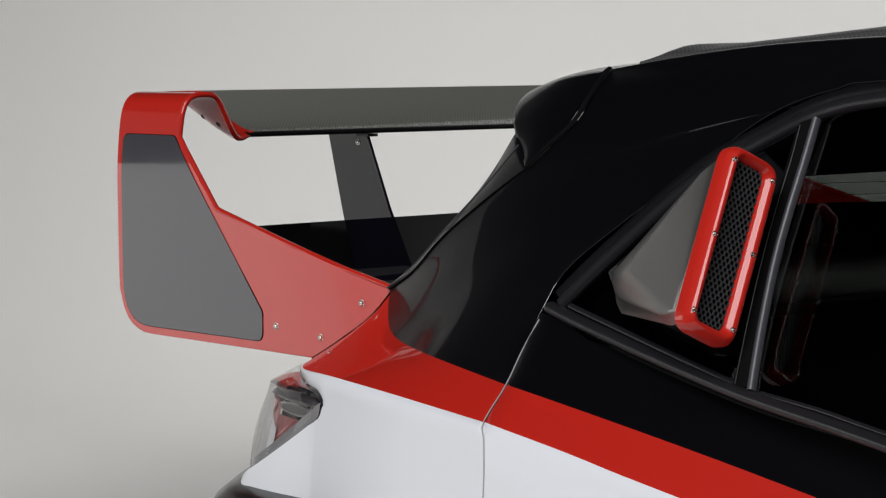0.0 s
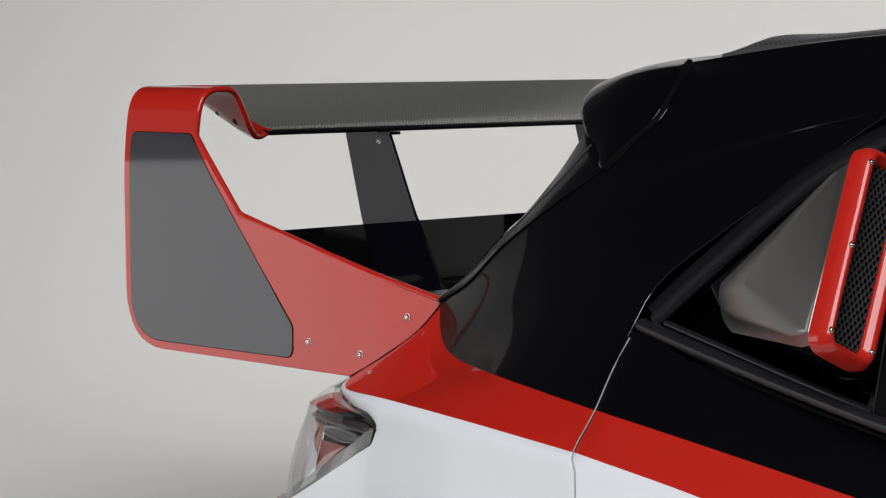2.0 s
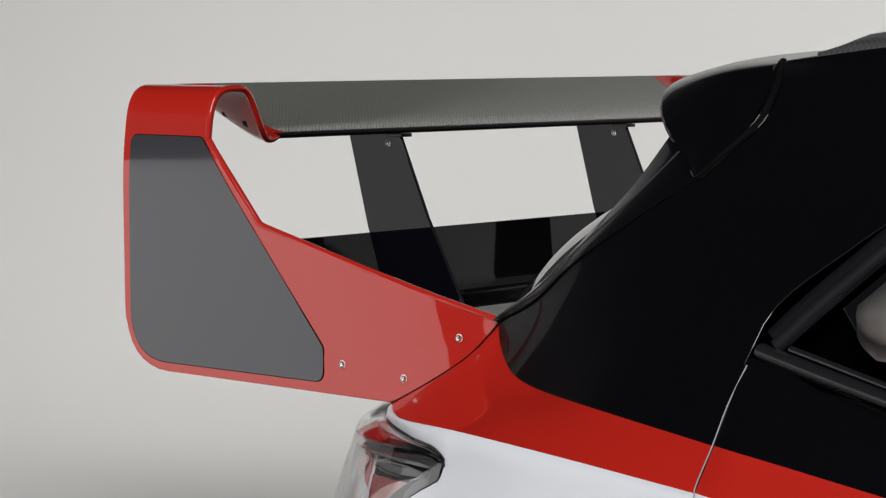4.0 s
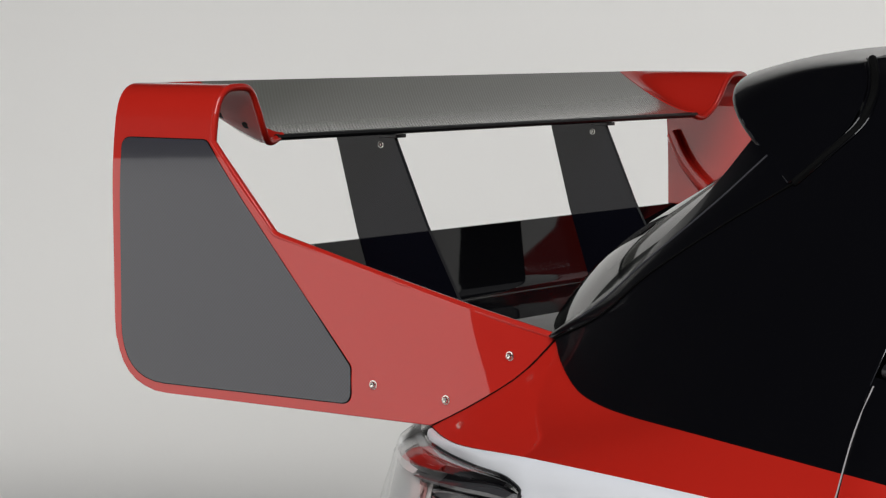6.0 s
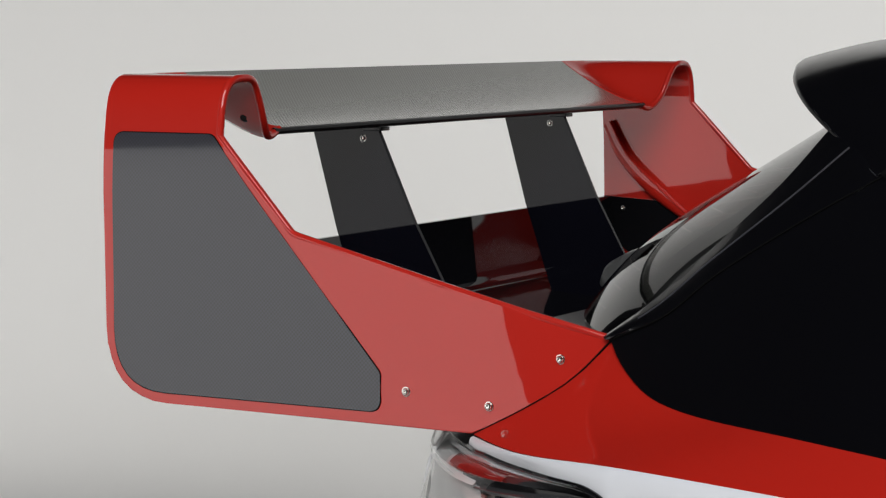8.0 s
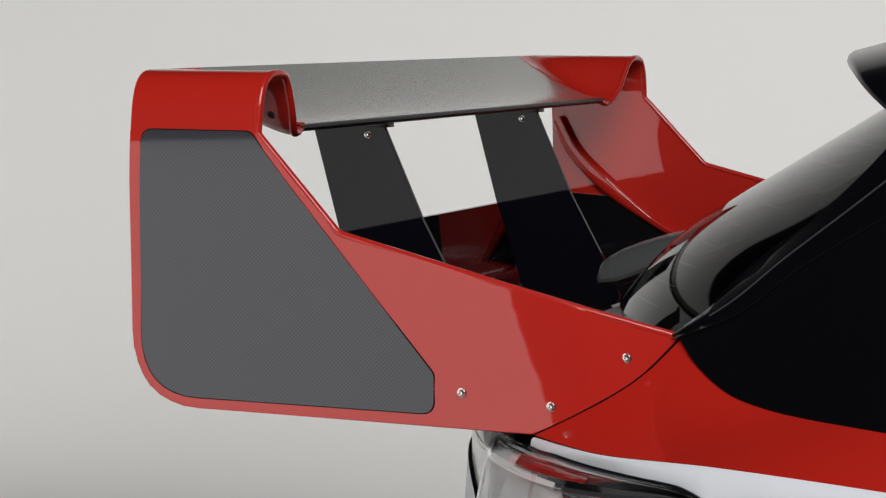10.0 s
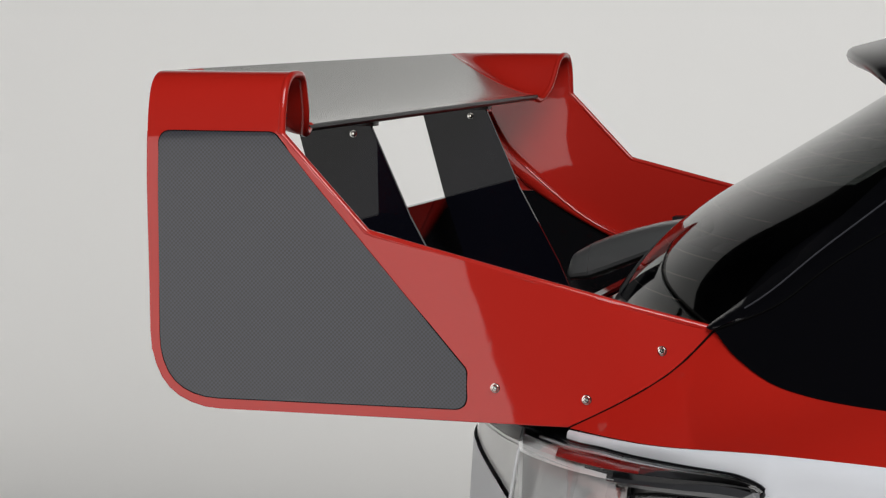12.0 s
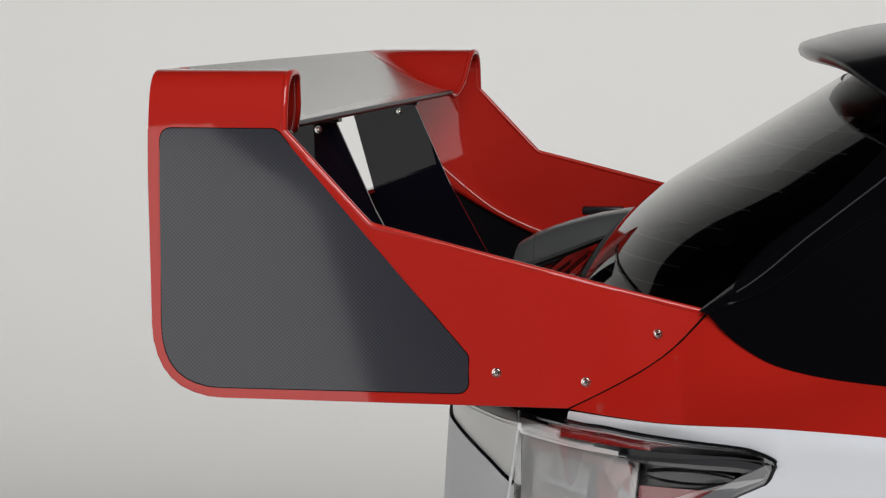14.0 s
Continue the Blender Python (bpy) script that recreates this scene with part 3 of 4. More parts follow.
# door edge and window frame line, going up and then forward
DOOR = [(0.668, -0.849, 1.051), (0.667, -0.82, 1.09), (0.672, -0.80, 1.125), (0.69, -0.77, 1.182), (0.757, -0.745, 1.24),
        (0.823, -0.72, 1.291), (0.905, -0.69, 1.354), (0.955, -0.68, 1.381), (1.015, -0.675, 1.398), (1.08, -0.67, 1.408), (1.6, -0.655, 1.432)]
SHUT = [(0.232, -0.652, 1.119), (0.30, -0.668, 1.15), (0.36, -0.672, 1.197), (0.446, -0.672, 1.252), (0.526, -0.671, 1.298),
        (0.553, -0.665, 1.322), (0.583, -0.647, 1.354), (0.588, -0.628, 1.381), (0.575, -0.595, 1.402), (0.550, -0.55, 1.419)]


def pillar(flip):
    d, s = curve(DOOR, 61), curve(SHUT, 61)
    low = curve(UP, 41)
    rows = []
    for k in range(61):
        v = k / 60
        row = []
        for i in range(41):
            u = i / 40
            p = s[k].lerp(d[k], u)
            swell = 1.7 * math.sin(math.pi * u) * (1 - u)
            bulge = 0.045 * swell * (0.12 + 0.48 * min(v, 0.6) - 0.3 * max(v - 0.6, 0.0))
            p = p + Vector((0, -bulge * 0.8, bulge * 0.35 * v))
            p += (low[i] - (s[0].lerp(d[0], u) + Vector((0, -0.045 * swell * 0.096, 0)))) * (1 - v) ** 5
            row.append(p)
        rows.append(row)
    edge = curve([(0.548, -0.55, 1.419), (0.75, -0.555, 1.441), (1.0, -0.56, 1.458), (1.6, -0.57, 1.472)], 41)
    top = rows[-1]
    for k in range(1, 13):
        t = k / 12
        rows.append([p.lerp(q, t) + Vector((0, -0.012, 0.018)) * math.sin(math.pi * t) * min(1, i / 8) for i, (p, q) in enumerate(zip(top, edge))])
    return relax(sheet(rows, None, flip), 60)


both("rear_pillar", pillar, BLACK, "glossy black rear roof pillar")


def roof():
    rows = []
    for k in range(25):
        y = -0.548 + 1.096 * k / 24
        w = 1 - (y / 0.548) ** 2
        rows.append([p + Vector((0, 0, 0.012 * w)) for p in curve([(0.548 - 0.06 * w, y, 1.419), (0.75, y * 1.013, 1.441), (1.0, y * 1.022, 1.458), (1.6, y * 1.04, 1.472), (2.2, y * 1.02, 1.45)], 30)])
    return sheet(rows)


part("roof", roof(), BLACK, car, "glossy black roof")


# tailgate and glass
CENTRE = curve([(0.47, 0, 1.412), (0.40, 0, 1.378), (0.365, 0, 1.358), (0.298, 0, 1.316), (0.222, 0, 1.269), (0.126, 0, 1.209), (0.067, 0, 1.157), (0.021, 0, 1.097), (-0.01, 0, 1.05)], 60)[::-1]
CENTRE_Z, CENTRE_X = [p.z for p in CENTRE], [p.x for p in CENTRE]


def tail_x(y, z):
    return float(np.interp(z, CENTRE_Z, CENTRE_X)) + 0.81 * abs(y) ** 3


def gate_surround(z0, z1, inset=0.0, lift=0.0):
    rows = []
    for k in range(36):
        z = z0 + (z1 - z0) * k / 35
        half = float(np.interp(z, (1.10, 1.21, 1.30, 1.36, 1.405), (0.648, 0.632, 0.622, 0.58, 0.48))) - inset
        rows.append([(tail_x(y, z) - lift, y, z) for y in (-half + half * i / 20 for i in range(41))])
    return sheet(rows)


def gate_ring():
    """The surround with its opening behind the glass."""
    bm = gate_surround(1.10, 1.405)
    hole = [f for f in bm.faces if all(1.185 < v.co.z < 1.335 and abs(v.co.y) < 0.575 for v in f.verts)]
    bmesh.ops.delete(bm, geom=hole, context="FACES")
    return bm


part("tailgate", gate_ring(), BLACK, car, "glossy black tailgate surround")
part("rear_window", gate_surround(1.115, 1.36, 0.014, 0.004), PRIVACY, car, "dark curved rear window glass")


def spoiler():
    front = [(0.50, 0, 1.437), (0.515, -0.3, 1.431), (0.546, -0.548, 1.419), (0.566, -0.596, 1.401), (0.578, -0.629, 1.381), (0.573, -0.648, 1.354), (0.544, -0.667, 1.321), (0.520, -0.672, 1.299)]
    rear = [(0.312, 0, 1.408), (0.325, -0.3, 1.408), (0.372, -0.5, 1.396), (0.425, -0.60, 1.362), (0.517, -0.671, 1.300)]
    f, r = curve(front, 30), curve(rear, 30)
    rows = []
    for i, a in enumerate(f):
        w = min(1.0, i / 18) ** 2
        rows.append(a + Vector((0.03 - 0.028 * w, 0.03 * w, -0.02 + 0.016 * w)))
    rows = [rows]
    for k in range(12):
        t = k / 11
        row = []
        for i, (a, b) in enumerate(zip(f, r)):
            p = a.lerp(b, t) + Vector((0, -0.01, 0.009)) * math.sin(math.pi * t) * (1 - (i / 29) ** 3)
            row.append(p)
        rows.append(row)
    # thick rounded trailing edge, thinning towards the lower corners
    for dx, dz in ((-0.18, -0.14), (-0.26, -0.40), (-0.14, -0.70), (0.20, -0.92), (0.8, -1.0), (2.6, -1.1), (5.2, -1.3)):
        row = []
        for i, p in enumerate(r):
            thick = 0.021 * (1 - (i / 29) ** 3) + 0.0008
            row.append(p + Vector((dx * thick, 0.10 * max(dx, 0) * thick * (i / 29), dz * thick)))
        rows.append(row)
    full = [[Vector((p.x, -p.y, p.z)) for p in row[:0:-1]] + row for row in rows]
    return sheet(full)


part("roof_spoiler", spoiler(), BLACK, car, "glossy black roof spoiler over the rear window")


for sign in (1, -1):
    lip = curve([(0.372, -0.5, 1.396), (0.425, -0.60, 1.362), (0.517, -0.671, 1.300)], 24)
    part("spoiler_edge", tube([(p.x + 0.001, p.y * sign, p.z - 0.002) for p in lip], 0.0012, 8), SATIN_GREY, car, "glossy lower edge of the roof spoiler")


def gate_fin(flip):
    a = curve(SHUT[:5], 30)
    a.append(a[-1] + Vector((0.02, 0.02, 0.012)))
    b = curve([(0.222, -0.648, 1.122), (0.27, -0.633, 1.16), (0.325, -0.626, 1.21), (0.40, -0.623, 1.28), (0.455, -0.626, 1.34)], 30)
    b.append(b[-1] + Vector((0.03, 0.016, 0.014)))
    rows = [[p.lerp(q, t) + Vector((0, -0.006 * math.sin(math.pi * t), 0)) for p, q in zip(a, b)] for t in (0, 0.25, 0.5, 0.75, 1)]
    rows.append([q + Vector((0.01, 0.03, 0)) for q in b])
    return sheet(rows, None, flip)


both("gate_fin", gate_fin, BLACK, "glossy black fin beside the rear window")
for sign in (1, -1):
    a = curve(SHUT[:5], 30)
    b = curve([(0.222, -0.648, 1.122), (0.27, -0.633, 1.16), (0.325, -0.626, 1.21), (0.40, -0.623, 1.28), (0.455, -0.626, 1.34)], 30)
    line = [p.lerp(q, 0.6) + Vector((0, -0.0062, 0)) for p, q in zip(a, b)][4:]
    # grey lightened to stand for the bright glint on the glass edge
    part("glass_edge_glint", tube([(p.x, p.y * sign, p.z) for p in line], 0.0010, 6), BAR, car, "thin satin grey line standing in for the glass edge's glint")


# rear door
def door_skin(flip):
    low = curve([(0.7055, -0.928, 0.62), (0.9, -0.93, 0.62), (1.7, -0.92, 0.62)], 30)
    z8 = curve([(0.7055, -0.9235, 0.85), (0.95, -0.93, 0.85), (1.7, -0.93, 0.85)], 30)
    z9 = curve([(0.6995, -0.9135, 0.955), (0.95, -0.922, 0.93), (1.7, -0.928, 0.865)], 30)
    z98 = curve([(0.6945, -0.9087, 0.998), (0.83, -0.911, 0.983), (0.992, -0.916, 0.957), (1.7, -0.924, 0.867)], 30)
    l = curve([(0.681, -0.896, 1.013), (0.823, -0.902, 0.995), (0.992, -0.91, 0.971), (1.7, -0.92, 0.87)], 30)
    u = curve([(0.670, -0.849, 1.051), (0.777, -0.857, 1.039), (0.963, -0.869, 1.016), (1.139, -0.875, 0.99), (1.7, -0.885, 0.90)], 30)
    b = curve([(0.670, -0.795, 1.133), (0.774, -0.804, 1.119), (0.883, -0.819, 1.102), (1.02, -0.836, 1.083), (1.22, -0.851, 1.058), (1.7, -0.87, 0.998)], 30)
    rows = []
    for p, q, m in ((low, z8, 4), (z8, z9, 2), (z9, z98, 1), (z98, l, 1), (l, u, 4), (u, b, 6)):
        for k in range(m):
            rows.append([i.lerp(j, k / m) for i, j in zip(p, q)])
    rows.append(b)
    rows = [[row[0] + Vector((0.0006, 0.006, 0)), row[0] + Vector((0.0, 0.0012, 0))] + [row[0] + Vector((0.0014, 0, 0))] + row[1:] for row in rows]
    return sheet(rows, None, flip, lambda i: 0 if i < 8 else 1 if i < 12 else 2)


both("rear_door", door_skin, [WHITE, RED, BLACK], "rear door in white red and black paint")


def pane_point(x, z, out=0.0):
    """On the plane of the side window."""
    y = -0.792 - (-0.0504 * (x - 0.681) + 0.4606 * (z - 1.142)) / -0.8862
    return Vector((x + -0.0504 * out, y + -0.8862 * out, z + 0.4606 * out))


def trim_point(x, z, out=0.0):
    """On the curved face of the window trims."""
    y = -0.791 - 0.129 * min(x - 0.68, 0.38) - 0.07 * max(x - 1.06, 0.0) + 0.52 * (z - 1.14)
    return Vector((x - 0.10 * out, y - 0.88 * out, z + 0.46 * out))


def window_pane(flip):
    rows = []
    for k in range(13):
        row = []
        for i in range(40):
            x = 0.668 + 1.03 * i / 39
            low = float(np.interp(x, (0.668, 0.753, 0.88, 1.02, 1.22, 1.7), (1.115, 1.112, 1.10, 1.086, 1.066, 1.0)))
            high = float(np.interp(x, (0.668, 0.69, 0.757, 0.823, 0.905, 0.955, 1.015, 1.08, 1.7), (1.14, 1.175, 1.235, 1.287, 1.350, 1.377, 1.394, 1.402, 1.425)))
            z = low + (high - low) * k / 12
            row.append(pane_point(x, z, -0.003) if x < 1.035 else trim_point(x, z, -0.003))
        rows.append(row)
    return sheet(rows, None, flip)


# black backing behind the quarter glass, added to block bright leaks
def door_inside(flip):
    rows = [[pane_point(0.60 + 0.37 * i / 12, 1.0 + 0.40 * k / 8, -0.03 - 0.02 * (i < 2)) for i in range(13)] for k in range(9)]
    return sheet(rows, None, flip)


both("door_backing", door_inside, GAP)
both("door_window", window_pane, TINTED, "dark tinted side window")

# wing
Z_TOP, Z_LEAD, X_TRAIL, X_LEAD = 1.384, 1.320, -0.403, -0.268


def blade_z(c):
    return Z_TOP - (Z_TOP - Z_LEAD) * (1 - (1 - c) ** 1.45)


def blade():
    rows = []
    for k in range(13):
        c = k / 12
        rows.append([(X_TRAIL + (X_LEAD - X_TRAIL) * c, -0.512 + 1.024 * i / 30, blade_z(c)) for i in range(31)])
    return thicken(sheet(rows), 0.006)


wing = part("wing_blade", blade(), WING, car, "woven carbon wing blade under clear coat")
part("leading_edge", tube([(X_LEAD + 0.001, -0.52 + 1.04 * k / 12, Z_LEAD - 0.0035) for k in range(13)], 0.0042, 8), SEAL, wing, "black leading edge of the blade")


def end_profile(c):
    """Section of the rolled wing end at chord c, from the plate over the roll to the blade."""
    zb = blade_z(c)
    pts = []
    b = [Vector(q) for q in ((lean(1.318), 1.318), (lean(1.318) + 0.0042, 1.352), (0.012, Z_TOP), (0.050, Z_TOP))]
    for k in range(13):
        t = k / 12
        p = b[0] * (1 - t) ** 3 + b[1] * 3 * t * (1 - t) ** 2 + b[2] * 3 * t * t * (1 - t) + b[3] * t ** 3
        pts.append((-H + p.x, p.y))
    for y, f in ((-0.604, 0.006), (-0.592, 0.06), (-0.582, 0.20), (-0.574, 0.38), (-0.566, 0.58), (-0.557, 0.80), (-0.547, 0.97), (-0.537, 1.07), (-0.527, 1.07), (-0.518, 1.02), (-0.508, 0.97)):
        pts.append((y, Z_TOP + (zb - Z_TOP) * f))
    return pts


def roll_lead(y):
    """The front edge of the roll sweeps back towards the blade."""
    return float(np.interp(y, (-0.60, -0.565, -0.54, -0.51), (-0.2447, -0.252, -0.263, -0.268)))


def roll_bead(flip):
    pts = end_profile(1.0)
    line = []
    for i, p in enumerate(pts):
        p, a, b = Vector(p), Vector(pts[max(i - 1, 0)]), Vector(pts[min(i + 1, len(pts) - 1)])
        d = (b - a).normalized()
        q = p + Vector((d.y, -d.x)) * 0.0035
        line.append((roll_lead(q.x) - 0.0005, -q.x if flip else q.x, q.y))
    return tube(curve(line, 70), 0.0046, 10)


def wing_end(flip):
    rows = []
    for k in range(13):
        c = k / 12
        out = [Vector(p) for p in end_profile(c)]
        inner = []
        for i, p in enumerate(out):
            d = (out[min(i + 1, len(out) - 1)] - out[max(i - 1, 0)]).normalized()
            inner.append(p + Vector((d.y, -d.x)) * 0.007)
        rows.append([(-0.4025 + (roll_lead(y) + 0.4025) * c, y, z) for y, z in out + inner[::-1] + out[:1]])
    bm = sheet(rows, None, flip)
    bmesh.ops.remove_doubles(bm, verts=bm.verts, dist=0.00005)
    n = len(end_profile(0))
    for k in range(n - 1):
        for row in (rows[0], rows[12]):
            quad = (row[k], row[k + 1], row[2 * n - 2 - k], row[2 * n - 1 - k])
            bm.faces.new([bm.verts.new((p[0], -p[1] if flip else p[1], p[2])) for p in quad])
    return bm


PLATE_LINE = [(-0.4035, 1.318, 0), (-0.398, 1.012, 0.085), *[(p.x - 0.0006, p.z + 0.0003, 0) for p in arc_line()], (-0.1455, 1.2135, 0.012), (-0.245, 1.318, 0)]
PANEL_LINE = [(-0.388, 1.319, 0.014), (-0.387, 1.024, 0.07), (-0.032, 1.0255, 0.014), (-0.032, 1.068, 0.012), (-0.2525, 1.319, 0.014)]


def lean(z):
    """The plate turns gently inward towards its rolled top."""
    return max(0.0, z - 1.235) ** 2 / 1.3


def dish(bm, sign):
    for v in bm.verts:
        v.co.y += sign * turn_in(v.co.x, v.co.z)
        v.co.y += sign * lean(v.co.z)
    return bm


for sign, flip in ((1, False), (-1, True)):
    plate = part("endplate", dish(ribbed(rounded(PLATE_LINE, 8), -H * sign, (-H + 0.007) * sign, 0.0015, 1.317), sign), RED, car, "glossy red wing endplate", sharp=12)
    part("rolled_edge", wing_end(flip), RED, plate, "glossy red rolled wing end")
    gap = [Vector((p.x, (-H - 0.0003) + turn_in(p.x, p.y) + lean(p.y), p.y)) for p in (lambda q: q + q[:1])(rounded(PANEL_LINE, 8))]
    part("panel_gap", tube([(p.x, p.y * sign, p.z) for p in gap], 0.0011, 6), GAP, plate, "thin dark gap round the carbon panel")
    part("roll_bead", roll_bead(flip), RED, plate)
    bead = [(x, (-H + 0.0035) + turn_in(x, z) + lean(z), z) for x, z in ((-0.2453, 1.320), (-0.2453, 1.318), (-0.23, 1.3022), (-0.1505, 1.2187), (-0.1455, 1.2138), (-0.138, 1.2112), (0.04, 1.1674), (0.14, 1.1425), (0.225, 1.1212))]
    part("edge_bead", tube([(x, y * sign, z - 0.001) for x, y, z in bead], 0.0042, 10), RED, plate)
    part("carbon_panel", dish(ribbed(rounded(PANEL_LINE, 8), (-H - 0.0015) * sign, (-H + 0.001) * sign, 0.0005), sign), PLATE, plate, "satin woven carbon panel", sharp=12)
    for x, z in ((0.0, 1.05), (0.1, 1.042), (0.178, 1.096)):
        dx = turn_in(x, z)
        screw((x, (-H + dx) * sign, z), (0, -sign, 0), plate)

STAY = [(-0.381, 1.325, 0), (-0.34, 1.178, 0), (-0.29, 1.03, 0), (-0.14, 1.03, 0), (-0.165, 1.085, 0), (-0.225, 1.193, 0), (-0.279, 1.312, 0)]
for y in (-0.264, 0.264):
    stay = part("wing_stay", slab(rounded(STAY), y, y + 0.006, 0.0008), STAY_BLACK, car, "gloss black flat wing stay", sharp=12)
    part("bracket", box((0.03, 0.022, 0.005), (-0.288, y + 0.010, 1.309), 0.001), TRIM, stay)
    screw((-0.30, y, 1.297), (0, -1, 0), stay, SCREW_SMALL)


def deck():
    prof = [tuple(p) for p in ([(-0.394, 0, 1.160), (-0.383, 0, 1.11), (-0.3765, 0, 1.081)]) + curve([(-0.376, 0, 1.079), (-0.372, 0, 1.066), (-0.362, 0, 1.054), (-0.345, 0, 1.047), (-0.30, 0, 1.042), (-0.15, 0, 1.036), (0.0, 0, 1.046), (0.06, 0, 1.08)], 40)]
    rows = [[(x, y, z) for y in (-0.66, -0.4, -0.2, 0, 0.2, 0.4, 0.66)] for x, _, z in prof]
    return thicken(sheet(rows), 0.008)


part("tail_deck", deck(), DARK_GLOSS, car, "gloss black scooped deck between the endplates")


# curved rib and black lining inside each endplate
for sign in (-1, 1):
    y_in = sign * (H - 0.009)
    upper = curve([(-0.385, 0, 1.285), (-0.354, 0, 1.232), (-0.304, 0, 1.186), (-0.251, 0, 1.142), (-0.20, 0, 1.108), (-0.127, 0, 1.078), (-0.02, 0, 1.052)], 40)
    lower = curve([(-0.398, 0, 1.275), (-0.374, 0, 1.228), (-0.332, 0, 1.182), (-0.285, 0, 1.147), (-0.20, 0, 1.100), (-0.127, 0, 1.068), (-0.02, 0, 1.040)], 40)
    wide = [q + (q - p).normalized() * 0.003 for p, q in zip(upper, lower)]
    section = ((0.0, 0.0), (0.02, 0.008), (0.10, 0.0115), (0.35, 0.012), (0.72, 0.0105), (0.93, 0.006), (1.0, 0.0))
    rows = [[(p.x + (q.x - p.x) * t, y_in - sign * d, p.z + (q.z - p.z) * t) for p, q in zip(upper, wide)] for t, d in section]
    bm = sheet(rows)
    for k in (0, 39):
        bm.faces.new([bm.verts.new(row[k]) for row in rows])
    rib = part("plate_rib", bm, RED, car, "red curved rib inside the endplate", sharp=50)
    part("rib_edge", tube([(p.x, y_in - sign * 0.0115, p.z - 0.001) for p in upper], 0.0018, 8), RED, rib)
    low = [(p.x, p.z - 0.001) for p in lower if p.z < 1.162]
    lining = part("lining", slab([Vector((-0.397, 1.162))] + [Vector(q) for q in low] + [Vector((-0.02, 1.035)), Vector((-0.30, 1.035)), Vector((-0.38, 1.09))], y_in, y_in - sign * 0.004), DARK_GLOSS, rib, "gloss black lining below the rib", sharp=12)
    for x, z in ((-0.363, 1.142), (-0.392, 1.12)):
        screw((x, y_in - sign * 0.004, z), (0, -sign, 0), rib, SCREW_SMALL)

part("deck_lip", box((0.012, 1.316, 0.022), (-0.394, 0, 1.150), 0.002), DARK_GLOSS, car, "black upper lip of the tail deck", sharp=12)


def deck_step(z, x, r, label):
    part("deck_ridge", tube([(x, -0.60 + 0.1 * k, z + 0.004 * math.cos((k - 6) / 6)) for k in range(13)], r, 8), DARK_GLOSS, car, label)


deck_step(1.052, -0.06, 0.011, "rounded ridge across the tail deck")
deck_step(1.066, -0.01, 0.008, "rounded ridge across the tail deck")

# dark rubber discs stand in for the shaded holes under the red lip
for sign in (-1, 1):
    for c in (0.82, 0.55):
        prof = [Vector(q) for q in end_profile(c)]
        p, d = prof[-6], (prof[-5] - prof[-7]).normalized()
        n = Vector((d.y, -d.x))
        q = p + n * 0.0070
        bm = lathe([(0.0052, -0.001), (0.0052, 0.0003), (0.004, 0.0004)], 14)
        bm.transform(Matrix.Translation((-0.4007 + (roll_lead(q.x) + 0.4007) * c, q.x * -sign, q.y)) @ Vector((0, n.x * -sign, n.y)).to_track_quat("Z", "Y").to_matrix().to_4x4())
        part("hole_disc", bm, RUBBER, car)

# seam between plate and body, tailgate gap, highlight lines on the door edges
for sign in (1, -1):
    part("body_seam", tube([(p.x + 0.0004, (p.y - 0.0012) * sign, p.z - 0.0004) for p in curve(arc_line(), 24)], 0.0011, 6), GAP, car, "dark seam at the foot of the endplate")
    part("gate_gap", tube([(p.x - 0.001, (p.y - 0.001) * sign, p.z) for p in curve(SHUT[:5], 30)], 0.0011, 6), GAP, car, "dark gap round the tailgate")
    top_line = curve(SHUT[4:], 40)
    part("spoiler_gap", tube([(p.x - 0.001, (p.y - 0.0003) * sign, p.z) for p in top_line], 0.0046, 8), GAP, car, "dark channel in front of the roof spoiler")
    part("spoiler_edge", tube([(p.x - 0.0065, (p.y - 0.0016) * sign, p.z + 0.0005) for p in top_line], 0.0011, 6), BLACK, car, "glossy edge of the spoiler beside the channel")
    part("spoiler_edge", tube([(p.x + 0.0040, (p.y - 0.0020) * sign, p.z + 0.0005) for p in top_line], 0.0010, 6), BLACK, car, "glossy edge of the pillar beside the channel")
    door_low = curve([(0.705, -0.926, 0.60), (0.705, -0.9235, 0.85), (0.6993, -0.9135, 0.955), (0.6943, -0.909, 0.998), (0.6812, -0.897, 1.013), (0.669, -0.849, 1.051), (0.669, -0.822, 1.09), (0.675, -0.80, 1.125)], 40)
    # glossy bead added along the door frame to catch a highlight
    part("door_edge_glint", tube([(p.x, (p.y - 0.0006) * sign, p.z + 0.0006) for p in curve(DOOR[2:], 50)], 0.0006, 6), SATIN_GREY, car, "thin glossy bead added to catch the door frame's highlight")
    corner = [plan_at(x)[0] + flare(x, z) + Vector((0, -0.001, z)) for x, z in ((0.214, 0.910), (0.212, 0.888), (0.209, 0.868), (0.205, 0.84), (0.200, 0.80))]
    part("bumper_gap", tube([(p.x, p.y * sign, p.z) for p in corner], 0.0009, 6), BAR, car, "narrow seam between quarter panel and bumper")
    # pale tube in place of the highlight along the door seam
    part("door_edge_glint", tube([(p.x, (p.y - 0.0002) * sign, p.z) for p in door_low], 0.0008, 6), SEAM_GLINT, car, "narrow pale line standing in for the door seam's highlight")

